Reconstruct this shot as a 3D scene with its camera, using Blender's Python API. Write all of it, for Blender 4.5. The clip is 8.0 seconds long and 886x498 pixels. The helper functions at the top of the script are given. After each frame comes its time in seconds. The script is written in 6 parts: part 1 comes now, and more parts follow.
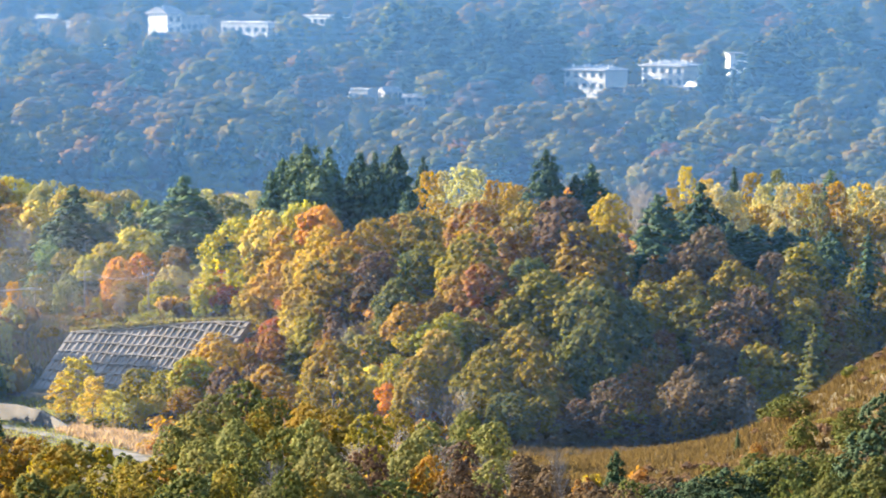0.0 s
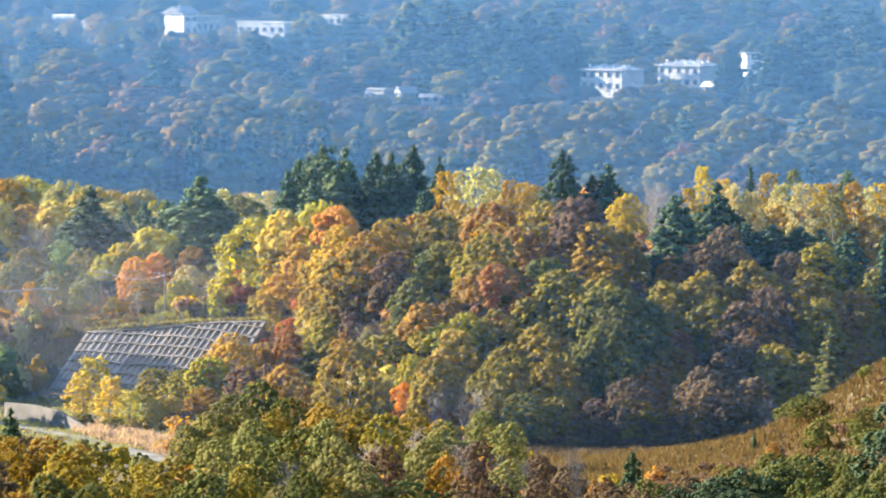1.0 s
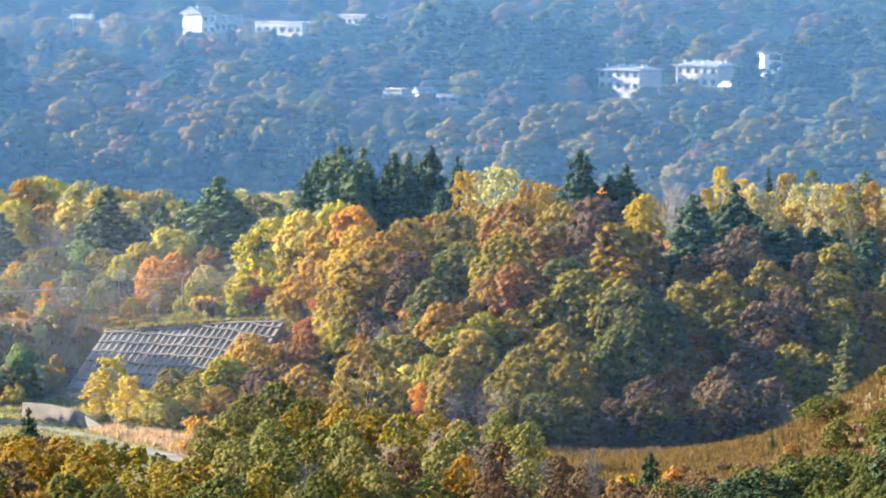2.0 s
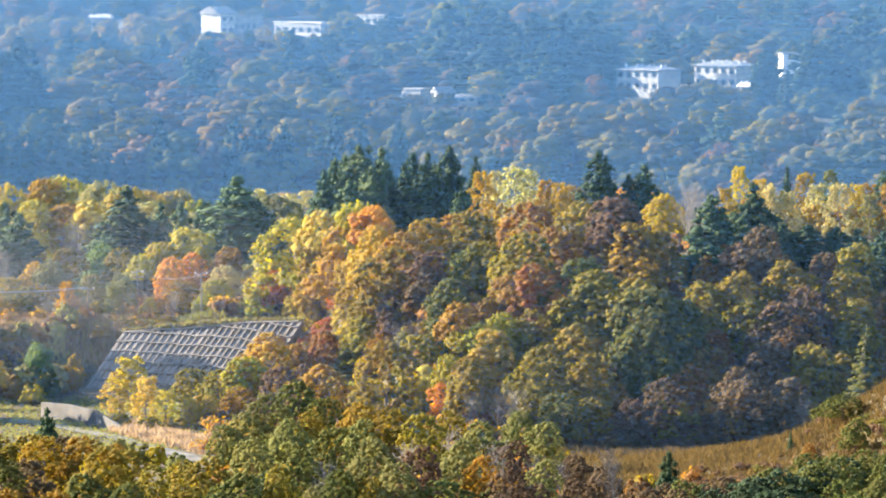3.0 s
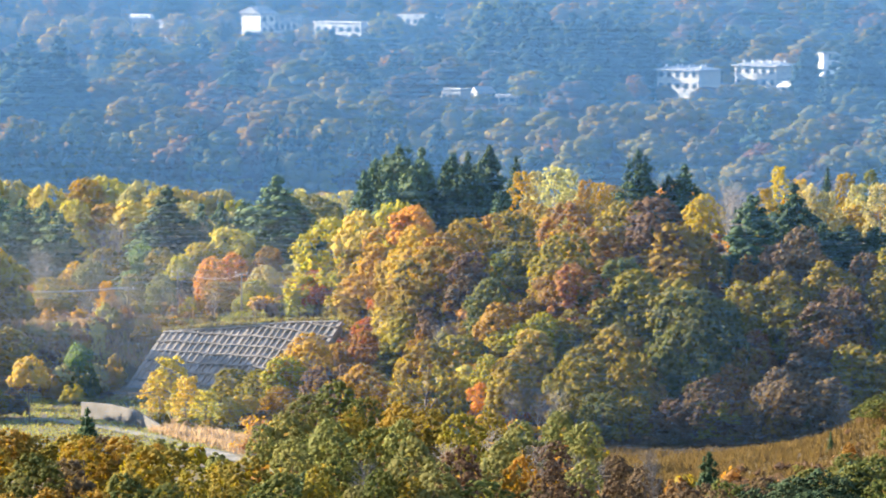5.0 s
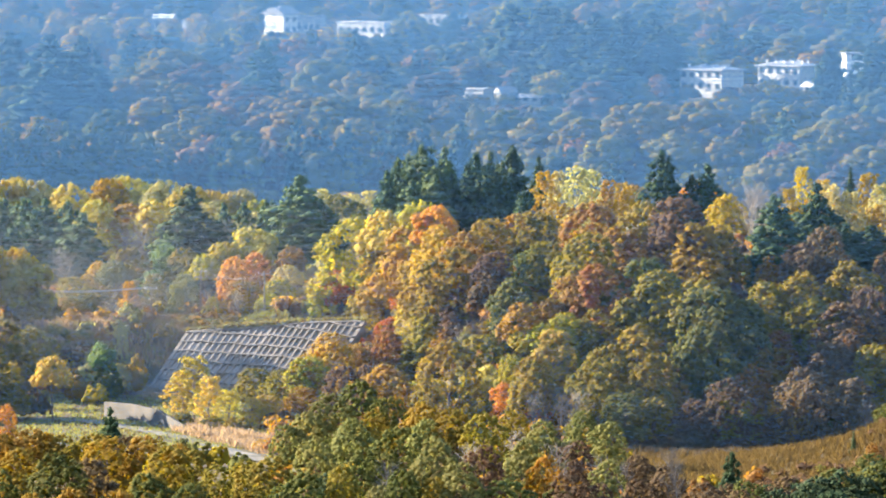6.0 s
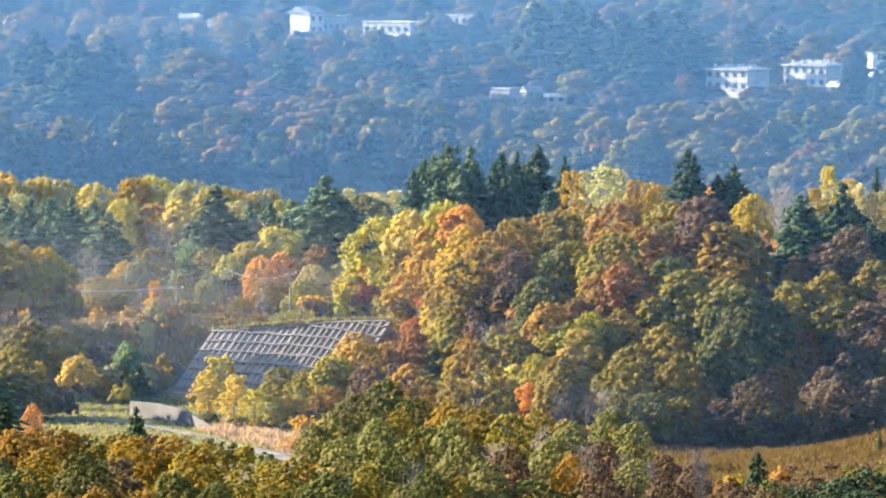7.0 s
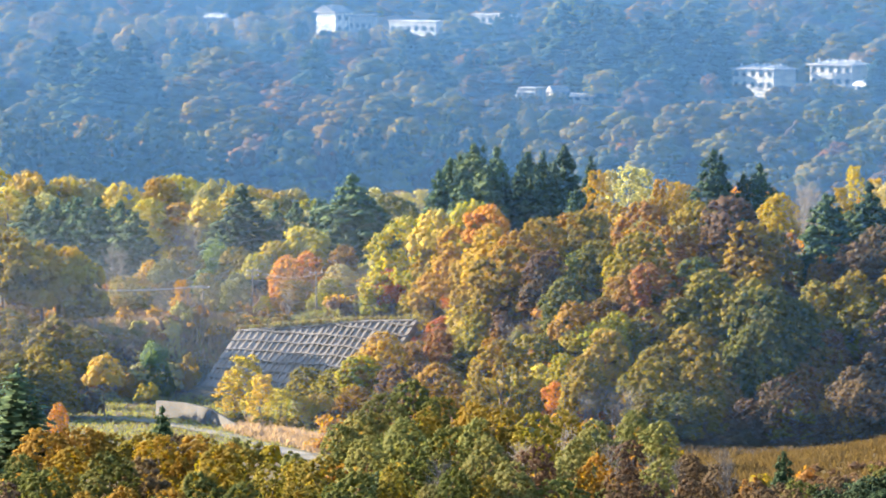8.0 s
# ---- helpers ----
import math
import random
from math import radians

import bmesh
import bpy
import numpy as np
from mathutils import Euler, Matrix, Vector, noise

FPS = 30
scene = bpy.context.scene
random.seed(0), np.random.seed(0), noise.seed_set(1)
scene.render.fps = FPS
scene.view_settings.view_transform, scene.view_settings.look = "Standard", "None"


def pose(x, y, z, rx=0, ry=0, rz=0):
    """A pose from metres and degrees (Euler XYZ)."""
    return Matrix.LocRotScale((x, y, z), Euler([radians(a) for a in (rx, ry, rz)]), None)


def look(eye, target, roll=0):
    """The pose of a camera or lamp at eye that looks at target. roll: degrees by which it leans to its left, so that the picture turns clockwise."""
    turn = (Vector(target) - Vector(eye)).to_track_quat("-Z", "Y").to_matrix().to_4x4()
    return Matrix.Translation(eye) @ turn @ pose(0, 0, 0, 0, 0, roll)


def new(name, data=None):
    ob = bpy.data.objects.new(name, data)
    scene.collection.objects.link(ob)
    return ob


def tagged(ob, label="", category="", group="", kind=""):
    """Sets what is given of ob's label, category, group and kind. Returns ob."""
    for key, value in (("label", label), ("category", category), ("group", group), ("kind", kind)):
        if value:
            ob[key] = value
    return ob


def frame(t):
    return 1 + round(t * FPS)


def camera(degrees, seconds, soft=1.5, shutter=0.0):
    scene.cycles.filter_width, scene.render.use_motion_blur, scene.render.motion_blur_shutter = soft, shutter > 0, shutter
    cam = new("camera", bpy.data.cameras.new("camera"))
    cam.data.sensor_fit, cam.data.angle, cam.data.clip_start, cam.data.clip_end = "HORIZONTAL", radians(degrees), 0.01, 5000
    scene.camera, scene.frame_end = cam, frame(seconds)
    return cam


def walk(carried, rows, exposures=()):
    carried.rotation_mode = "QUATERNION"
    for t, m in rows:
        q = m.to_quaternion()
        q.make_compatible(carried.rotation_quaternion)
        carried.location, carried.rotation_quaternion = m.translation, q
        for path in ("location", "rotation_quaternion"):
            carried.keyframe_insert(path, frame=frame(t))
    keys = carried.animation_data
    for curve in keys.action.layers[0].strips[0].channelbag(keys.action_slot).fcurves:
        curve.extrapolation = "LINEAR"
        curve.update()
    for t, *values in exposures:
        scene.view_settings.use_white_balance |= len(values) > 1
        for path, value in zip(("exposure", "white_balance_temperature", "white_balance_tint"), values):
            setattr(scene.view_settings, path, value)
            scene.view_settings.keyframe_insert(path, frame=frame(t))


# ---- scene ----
cam = camera(9.0, 8.0, soft=1.9)
EYE, TILT, MIDDLE = 66.0, -3.724, 634.0
FOCAL = 9961.0
# seconds and the turn of the head, in thousandths of the lens's length
PAN = [(0.0, 0.0), (0.5, 14.2), (1.0, 29.0), (1.5, 44.5), (3.0, 93.6), (3.5, 110.3), (4.0, 127.0),
       (4.5, 145.6), (6.0, 205.2), (6.5, 228.1), (7.0, 251.0), (7.5, 273.8), (8.0, 297.2)]
DIP = {7.0: 0.7, 7.5: 1.4, 8.0: 1.8}
walk(cam, [(t, pose(0, 0, EYE, 90 + TILT + math.degrees(-DIP.get(t, 0) / FOCAL), 0,
                    math.degrees(math.atan((p - 150.0) / FOCAL)))) for t, p in PAN])

# ---- light ----
SUN_AZ, SUN_EL = 73.0, 22.0     # degrees left of the view, and above the horizon
world = bpy.data.worlds.new("sky")
scene.world = world
world.use_nodes = True
wn = world.node_tree.nodes
sky = wn.new("ShaderNodeTexSky")
sky.sky_type = "NISHITA"
sky.sun_disc = False
sky.sun_elevation = radians(SUN_EL)
sky.sun_rotation = radians(-SUN_AZ)
sky.air_density, sky.dust_density, sky.ozone_density = 1.0, 0.4, 2.0
world.node_tree.links.new(sky.outputs[0], wn["Background"].inputs[0])
wn["Background"].inputs[1].default_value = 0.118
sun_data = bpy.data.lights.new("sun", "SUN")
sun_data.energy, sun_data.angle, sun_data.color = 5.0, radians(0.6), (1.0, 0.87, 0.66)
sun = new("sun", sun_data)
to_sun = Vector((-math.sin(radians(SUN_AZ)) * math.cos(radians(SUN_EL)),
                 math.cos(radians(SUN_AZ)) * math.cos(radians(SUN_EL)), math.sin(radians(SUN_EL))))
sun.matrix_world = look(to_sun * 300 + Vector((0, 700, 0)), (0, 700, 0))
scene.view_settings.exposure = 2.72


# ---- materials ----
def mat_nodes(name):
    m = bpy.data.materials.new(name)
    m.use_nodes = True
    nt = m.node_tree
    return m, nt, nt.nodes["Principled BSDF"], nt.nodes["Material Output"]


def surface(name, color, rough=0.8, scale=1.0, vary=0.25, second=None, bump=0.2, metal=0.0, spec=0.3):
    """A weathered surface: two scales of noise tint the base colour, a third gives relief."""
    m, nt, bsdf, out = mat_nodes(name)
    geo = nt.nodes.new("ShaderNodeNewGeometry")
    big, fine = nt.nodes.new("ShaderNodeTexNoise"), nt.nodes.new("ShaderNodeTexNoise")
    big.inputs["Scale"].default_value, fine.inputs["Scale"].default_value = 0.35 * scale, 4.0 * scale
    big.inputs["Detail"].default_value, fine.inputs["Detail"].default_value = 4, 6
    for n in (big, fine):
        nt.links.new(geo.outputs["Position"], n.inputs["Vector"])
    ramp = nt.nodes.new("ShaderNodeValToRGB")
    ramp.color_ramp.elements[0].position, ramp.color_ramp.elements[1].position = 0.38, 0.62
    c2 = second or tuple(c * (1 - vary) for c in color)
    ramp.color_ramp.elements[0].color, ramp.color_ramp.elements[1].color = (*color, 1), (*c2, 1)
    nt.links.new(big.outputs["Fac"], ramp.inputs["Fac"])
    mix = nt.nodes.new("ShaderNodeMix")
    mix.data_type, mix.blend_type = "RGBA", "MULTIPLY"
    mix.inputs["Factor"].default_value = 0.6
    tone = nt.nodes.new("ShaderNodeValToRGB")
    tone.color_ramp.elements[0].position, tone.color_ramp.elements[1].position = 0.3, 0.7
    tone.color_ramp.elements[0].color = (1 - vary, 1 - vary, 1 - vary, 1)
    nt.links.new(fine.outputs["Fac"], tone.inputs["Fac"])
    nt.links.new(ramp.outputs["Color"], mix.inputs["A"])
    nt.links.new(tone.outputs["Color"], mix.inputs["B"])
    nt.links.new(mix.outputs["Result"], bsdf.inputs["Base Color"])
    bsdf.inputs["Roughness"].default_value, bsdf.inputs["Metallic"].default_value = rough, metal
    bsdf.inputs["Specular IOR Level"].default_value = spec
    if bump:
        b = nt.nodes.new("ShaderNodeBump")
        b.inputs["Strength"].default_value, b.inputs["Distance"].default_value = bump, 0.1
        nt.links.new(fine.outputs["Fac"], b.inputs["Height"])
        nt.links.new(b.outputs["Normal"], bsdf.inputs["Normal"])
    return m


def foliage(name, color, other, through_leaf=0.5):
    """Leaves of two tints, mixed leaf by leaf and in drifts across the crown, a little light passing through."""
    m, nt, bsdf, out = mat_nodes(name)
    geo, info = nt.nodes.new("ShaderNodeNewGeometry"), nt.nodes.new("ShaderNodeObjectInfo")
    drift = nt.nodes.new("ShaderNodeTexNoise")
    drift.inputs["Scale"].default_value, drift.inputs["Detail"].default_value = 0.4, 3
    nt.links.new(geo.outputs["Position"], drift.inputs["Vector"])
    add = nt.nodes.new("ShaderNodeMath")
    add.operation = "MULTIPLY_ADD"
    nt.links.new(geo.outputs["Random Per Island"], add.inputs[0])
    add.inputs[1].default_value = 0.5
    nt.links.new(drift.outputs["Fac"], add.inputs[2])
    ramp = nt.nodes.new("ShaderNodeValToRGB")
    e = ramp.color_ramp.elements
    e[0].position, e[1].position = 0.45, 0.95
    e[0].color, e[1].color = (*color, 1), (*other, 1)
    nt.links.new(add.outputs[0], ramp.inputs["Fac"])
    hsv = nt.nodes.new("ShaderNodeHueSaturation")
    hue, val = nt.nodes.new("ShaderNodeMapRange"), nt.nodes.new("ShaderNodeMapRange")
    hue.inputs["To Min"].default_value, hue.inputs["To Max"].default_value = 0.485, 0.515
    val.inputs["To Min"].default_value, val.inputs["To Max"].default_value = 0.78, 1.22
    nt.links.new(info.outputs["Random"], hue.inputs["Value"])
    own, both = nt.nodes.new("ShaderNodeMath"), nt.nodes.new("ShaderNodeMath")
    own.operation, both.operation = "MULTIPLY", "FRACT"
    own.inputs[1].default_value = 7.31
    nt.links.new(info.outputs["Random"], own.inputs[0])
    nt.links.new(own.outputs[0], both.inputs[0])
    blend = nt.nodes.new("ShaderNodeMath")
    blend.operation = "MULTIPLY_ADD"
    blend.inputs[1].default_value = 0.55
    half = nt.nodes.new("ShaderNodeMath")
    half.operation, half.inputs[1].default_value = "MULTIPLY", 0.45
    nt.links.new(geo.outputs["Random Per Island"], half.inputs[0])
    nt.links.new(both.outputs[0], blend.inputs[0])
    nt.links.new(half.outputs[0], blend.inputs[2])
    nt.links.new(blend.outputs[0], val.inputs["Value"])
    nt.links.new(hue.outputs[0], hsv.inputs["Hue"])
    nt.links.new(val.outputs[0], hsv.inputs["Value"])
    nt.links.new(ramp.outputs["Color"], hsv.inputs["Color"])
    nt.links.new(hsv.outputs["Color"], bsdf.inputs["Base Color"])
    bsdf.inputs["Roughness"].default_value = 0.8
    bsdf.inputs["Specular IOR Level"].default_value = 0.12
    trans, mix = nt.nodes.new("ShaderNodeBsdfTranslucent"), nt.nodes.new("ShaderNodeMixShader")
    glow = nt.nodes.new("ShaderNodeHueSaturation")
    glow.inputs["Saturation"].default_value, glow.inputs["Value"].default_value = 1.15, 1.4
    nt.links.new(hsv.outputs["Color"], glow.inputs["Color"])
    nt.links.new(glow.outputs["Color"], trans.inputs["Color"])
    mix.inputs[0].default_value = through_leaf
    nt.links.new(bsdf.outputs[0], mix.inputs[1])
    nt.links.new(trans.outputs[0], mix.inputs[2])
    nt.links.new(mix.outputs[0], out.inputs["Surface"])
    return m


LEAF = {
    "gold": foliage("gold_leaves", (0.37, 0.225, 0.026), (0.29, 0.215, 0.032)),
    "yellow": foliage("yellow_leaves", (0.44, 0.32, 0.06), (0.35, 0.29, 0.075)),
    "lime": foliage("yellow_green_leaves", (0.22, 0.225, 0.036), (0.33, 0.265, 0.038)),
    "green": foliage("green_leaves", (0.06, 0.077, 0.022), (0.115, 0.11, 0.03)),
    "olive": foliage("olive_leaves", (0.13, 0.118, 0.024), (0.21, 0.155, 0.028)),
    "sage": foliage("grey_green_leaves", (0.12, 0.128, 0.046), (0.18, 0.165, 0.056)),
    "ochre": foliage("ochre_leaves", (0.29, 0.17, 0.028), (0.215, 0.145, 0.03)),
    "orange": foliage("orange_leaves", (0.47, 0.215, 0.032), (0.40, 0.225, 0.038)),
    "rust": foliage("rust_leaves", (0.22, 0.105, 0.035), (0.21, 0.13, 0.038)),
    "red": foliage("red_leaves", (0.30, 0.08, 0.03), (0.33, 0.13, 0.035)),
    # Dulled towards the tone these crowns take in shade on the right flank.
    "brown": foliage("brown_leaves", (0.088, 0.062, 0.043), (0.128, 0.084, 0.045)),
    "needle": foliage("dark_needles", (0.020, 0.037, 0.018), (0.036, 0.055, 0.023), 0.12),
    "spruce": foliage("spruce_needles", (0.038, 0.064, 0.032), (0.065, 0.092, 0.04), 0.15),
    "fresh": foliage("fresh_green_leaves", (0.09, 0.15, 0.045), (0.14, 0.19, 0.055)),
    "pale": foliage("pale_leaves", (0.38, 0.32, 0.13), (0.31, 0.285, 0.12)),
}
BARK = surface("bark", (0.13, 0.10, 0.08), 0.9, 3.0, 0.4)
PALE_BARK = surface("pale_bark", (0.20, 0.175, 0.16), 0.85, 3.0, 0.4)
SOIL = surface("forest_floor", (0.075, 0.052, 0.03), 0.95, 0.6, 0.35, (0.10, 0.08, 0.036), 0.4)
CONCRETE = surface("weathered_concrete", (0.25, 0.215, 0.18), 0.9, 1.2, 0.35, (0.18, 0.155, 0.13), 0.3)
ROAD = surface("pale_road", (0.19, 0.175, 0.155), 0.95, 0.8, 0.35, (0.13, 0.12, 0.10), 0.2, 0.0, 0.1)
WHITE = surface("white_render", (0.74, 0.73, 0.70), 0.75, 0.5, 0.1, (0.64, 0.63, 0.60), 0.05)
ROOF = surface("grey_sheet_roof", (0.30, 0.30, 0.31), 0.5, 0.6, 0.2, None, 0.05)
PLASTER = surface("plaster", (0.46, 0.45, 0.43), 0.8, 0.5, 0.15, (0.38, 0.37, 0.35), 0.05)
CREAM = surface("cream_wall", (0.60, 0.57, 0.50), 0.8, 0.5, 0.15, None, 0.05)
DARK = surface("dark_window_glass", (0.05, 0.06, 0.07), 0.15, 1.0, 0.2, None, 0.0, 0.0, 0.5)
STEEL = surface("galvanised_steel", (0.45, 0.45, 0.46), 0.45, 2.0, 0.15, None, 0.0, 0.15)
# Tone lowered below dry straw, standing in for shade on the shoulder.
STRAW = foliage("dry_grass", (0.125, 0.09, 0.034), (0.088, 0.063, 0.03))
TURF = foliage("green_grass", (0.17, 0.19, 0.05), (0.25, 0.22, 0.08))
REED = foliage("pale_reeds", (0.34, 0.27, 0.16), (0.26, 0.19, 0.11))
INFILL = surface("slope_infill", (0.17, 0.15, 0.12), 0.95, 2.0, 0.4, (0.11, 0.11, 0.07), 0.4)


# ---- the lie of the land ----
def smooth(a, b, v):
    k = min(1.0, max(0.0, (v - a) / (b - a)))
    return k * k * (3 - 2 * k)


def mixed(a, b, k):
    return a + (b - a) * k


def ground_z(x, y):
    """Height of the ground: the lookout's slope, a valley, the wooded spur, the far side rising behind it, and an
    unseen ridge added to the west to shade the trees at its foot.
    """
    w = smooth(-16, 6, x)
    near = 62 * max(0.0, 1 - max(y, -200) / 520.0) ** 1.25
    foot, run = mixed(738, 662, w), mixed(9, 46, w)
    crest = mixed(7.2, 15.0, smooth(-34, -6, x)) - 3.0 * smooth(48, 80, x)
    up = smooth(foot, foot + run, y)
    fall = smooth(850, 925, y)
    spur = crest * up * (1 - fall)
    back = 1.5 * fall + 18.5 * smooth(930, 1210, y) * 1.0 + max(0.0, y - 1190) * 0.028 + max(0.0, y - 1900) * 0.05
    # Ridge outside the view, added only to cast shade on the left trees.
    ridge = 124 * smooth(-92, -400, x) * (1 - smooth(870, 990, y))
    shoulder = 0.0
    if x > 10:
        s = y - 618
        shoulder = 0.00415 * (min(x, 90) - 10) ** 2.1 * (1 - 0.25 * math.exp(-((x - 40) / 9) ** 2)) * math.exp(-(s / (20 if s > 0 else 48)) ** 2)
    hollow = 2.5 * smooth(18, 50, x) * math.exp(-((y - 668) / 14) ** 2)
    rough = 0.5 * noise.noise(Vector((x * 0.06, y * 0.06, 0))) + 0.25 * noise.noise(Vector((x * 0.2, y * 0.2, 3)))
    flat = 0.15 if (-75 < x < -15 and 668 < y < 722) else 1.0
    return near + spur + back + ridge + shoulder - hollow * (1 - up) + rough * flat


def mesh_of(name, verts, faces, material=None):
    me = bpy.data.meshes.new(name)
    me.from_pydata([tuple(v) for v in verts], [], [tuple(f) for f in faces])
    if name in ("crown", "far_woods", "brush"):
        me.shade_smooth()
    if material:
        me.materials.append(material)
    return me


def part(name, bm, material, parent, label=""):
    """Links a bmesh as one mesh object under a thing or a part."""
    me = bpy.data.meshes.new(name)
    bm.to_mesh(me)
    bm.free()
    if material:
        me.materials.append(material)
    ob = new(name, me)
    ob.parent = parent
    return tagged(ob, label)


def spread(stops):
    out = []
    for a, b, step in stops:
        out += list(np.arange(a, b, step))
    return out + [stops[-1][1]]


xs = spread([(-3000, -400, 260), (-400, -110, 29), (-110, 110, 1.6), (110, 400, 29), (400, 3000, 260)])
ys = spread([(-600, 480, 60), (480, 560, 8), (560, 780, 1.6), (780, 960, 6), (960, 1800, 21), (1800, 4800, 300)])
gv = [(x, y, ground_z(x, y)) for y in ys for x in xs]
nx = len(xs)
gf = [(j * nx + i, j * nx + i + 1, (j + 1) * nx + i + 1, (j + 1) * nx + i) for j in range(len(ys) - 1) for i in range(nx - 1)]
ground = tagged(new("ground", mesh_of("ground", gv, gf, SOIL)), "brown leaf-strewn ground of wooded hills and a valley", "ground", kind="structure")
for p in ground.data.polygons:
    p.use_smooth = True


# ---- trees ----
def unit(v):
    return v / np.maximum(np.linalg.norm(v, axis=-1, keepdims=True), 1e-9)


CORE = [(1, 0, 0), (0, 1, 0), (-1, 0, 0), (0, -1, 0), (0, 0, 1), (0, 0, -1)]
CORE_F = [(0, 1, 4), (1, 2, 4), (2, 3, 4), (3, 0, 4), (1, 0, 5), (2, 1, 5), (3, 2, 5), (0, 3, 5)]
ROUND = [(0, 0, -1), (0.72, -0.53, -0.45), (-0.28, -0.85, -0.45), (-0.89, 0, -0.45), (-0.28, 0.85, -0.45), (0.72, 0.53, -0.45),
         (0.28, -0.85, 0.45), (-0.72, -0.53, 0.45), (-0.72, 0.53, 0.45), (0.28, 0.85, 0.45), (0.89, 0, 0.45), (0, 0, 1)]
ROUND_F = [(0, 2, 1), (1, 5, 0), (0, 3, 2), (0, 4, 3), (0, 5, 4), (1, 10, 5), (2, 6, 1), (3, 7, 2), (4, 8, 3), (5, 9, 4),
           (1, 6, 10), (2, 7, 6), (3, 8, 7), (4, 9, 8), (5, 10, 9), (6, 11, 10), (7, 11, 6), (8, 11, 7), (9, 11, 8), (10, 11, 9)]


class Leaves:
    """Collects leaf sprays (four-cornered, slightly folded) and the dense hearts of the boughs."""

    def __init__(self, seed):
        self.rng, self.v, self.f, self.n = np.random.default_rng(seed), [], [], 0

    def sprays(self, at, facing, size, stretch=1.5):
        r, k = self.rng, len(at)
        facing = unit(facing + r.normal(0, 0.23, (k, 3)))
        a = unit(np.cross(facing, r.normal(0, 1, (k, 3))))
        b = np.cross(facing, a)
        s = (size * r.uniform(0.6, 1.35, k))[:, None]
        tip = r.uniform(0.25, 0.6, k)[:, None]
        c = np.stack([at - a * s * stretch * 0.5, at + b * s * tip - a * s * 0.1, at + a * s * stretch * 0.5 - facing * s * 0.25,
                      at - b * s * tip + a * s * 0.15], 1)
        self.v.append(c.reshape(-1, 3))
        self.f += [tuple(range(self.n + 4 * i, self.n + 4 * i + 4)) for i in range(k)]
        self.n += 4 * k

    def heart(self, at, radius, full=False):
        core, faces = (ROUND, ROUND_F) if full else (CORE, CORE_F)
        pts = np.array(core) * radius * self.rng.uniform(0.85, 1.25, (len(core), 1)) + at
        self.v.append(pts)
        self.f += [tuple(self.n + i for i in t) for t in faces]
        self.n += len(core)

    def bough(self, at, radius, leaves, size, down=-0.35, outward=(0, 0, 0.25), heart=0.75):
        """One bough: a heart with sprays over its upper and outer side."""
        r = self.rng
        radius = np.array(radius)
        d = unit(r.normal(0, 1, (leaves * 2, 3)))
        d = d[d[:, 2] > down][:leaves]
        at_leaf = at + d * radius * r.uniform(0.8, 1.12, (len(d), 1))
        self.heart(at, radius * heart, heart > 0.8)
        self.sprays(at_leaf, d + np.array(outward), size)

    def arrays(self):
        return np.concatenate(self.v), self.f


def round_crown(seed, boughs=132, leaves=15, size=0.225, wide=4.2, high=9.7, low=1.0, squash=0.75, dome=1.2, heart=0.72, bulk=0.68):
    """A broad crown of several billows, a top, a ring and a skirt, each covered with small leafy boughs."""
    c, r = Leaves(seed), np.random.default_rng(seed + 50)
    tall = high - low
    lobes = []
    turn = r.uniform(0, 6.28)
    for count_, dist, z0, z1, small, large in ((1, 0.12, 0.0, 0.0, 0.46, 0.56), (2, 0.34, 0.66, 0.78, 0.34, 0.46), (5, 0.56, 0.42, 0.64, 0.34, 0.48), (5, 0.66, 0.16, 0.36, 0.32, 0.44)):
        turn += 1.1
        for i in range(count_):
            rad = wide * r.uniform(small, large)
            t, q = turn + 6.283 * i / count_ + r.normal(0, 0.3), wide * dist * r.uniform(0.75, 1.12)
            rise = rad * min(1.1, tall / (2 * wide))
            z = high - rise * 1.05 if z1 == 0 else low + tall * r.uniform(z0, z1)
            lobes.append((np.array((math.cos(t) * q, math.sin(t) * q, z)), np.array((rad, rad, rise))))
    area = sum(l[1][0] ** 2 for l in lobes)
    for mid, rad in lobes:
        n = max(6, int(2.1 * boughs * rad[0] ** 2 / area))
        out = mid - np.array((0, 0, low + tall * 0.35))
        for i in range(n):
            z = 1 - 1.6 * (i + 0.5) / n
            t = i * 2.39996 + r.normal(0, 0.3)
            d = np.array((math.cos(t) * math.sqrt(1 - z * z), math.sin(t) * math.sqrt(1 - z * z), z))
            size_b = r.uniform(0.55, 1.3) * bulk * wide / 4.2
            p = mid + d * (rad - size_b * 0.45) * r.uniform(0.9, 1.06)
            if any(np.sum(((p - m) / q) ** 2) < 0.72 for m, q in lobes if m is not mid):
                continue
            c.bough(p, (size_b, size_b, size_b * squash * r.uniform(0.75, 1.2)), leaves, size, -0.45, 0.9 * d + dome * unit(out) + np.array((0, 0, 0.25)), heart)
    return c.arrays()


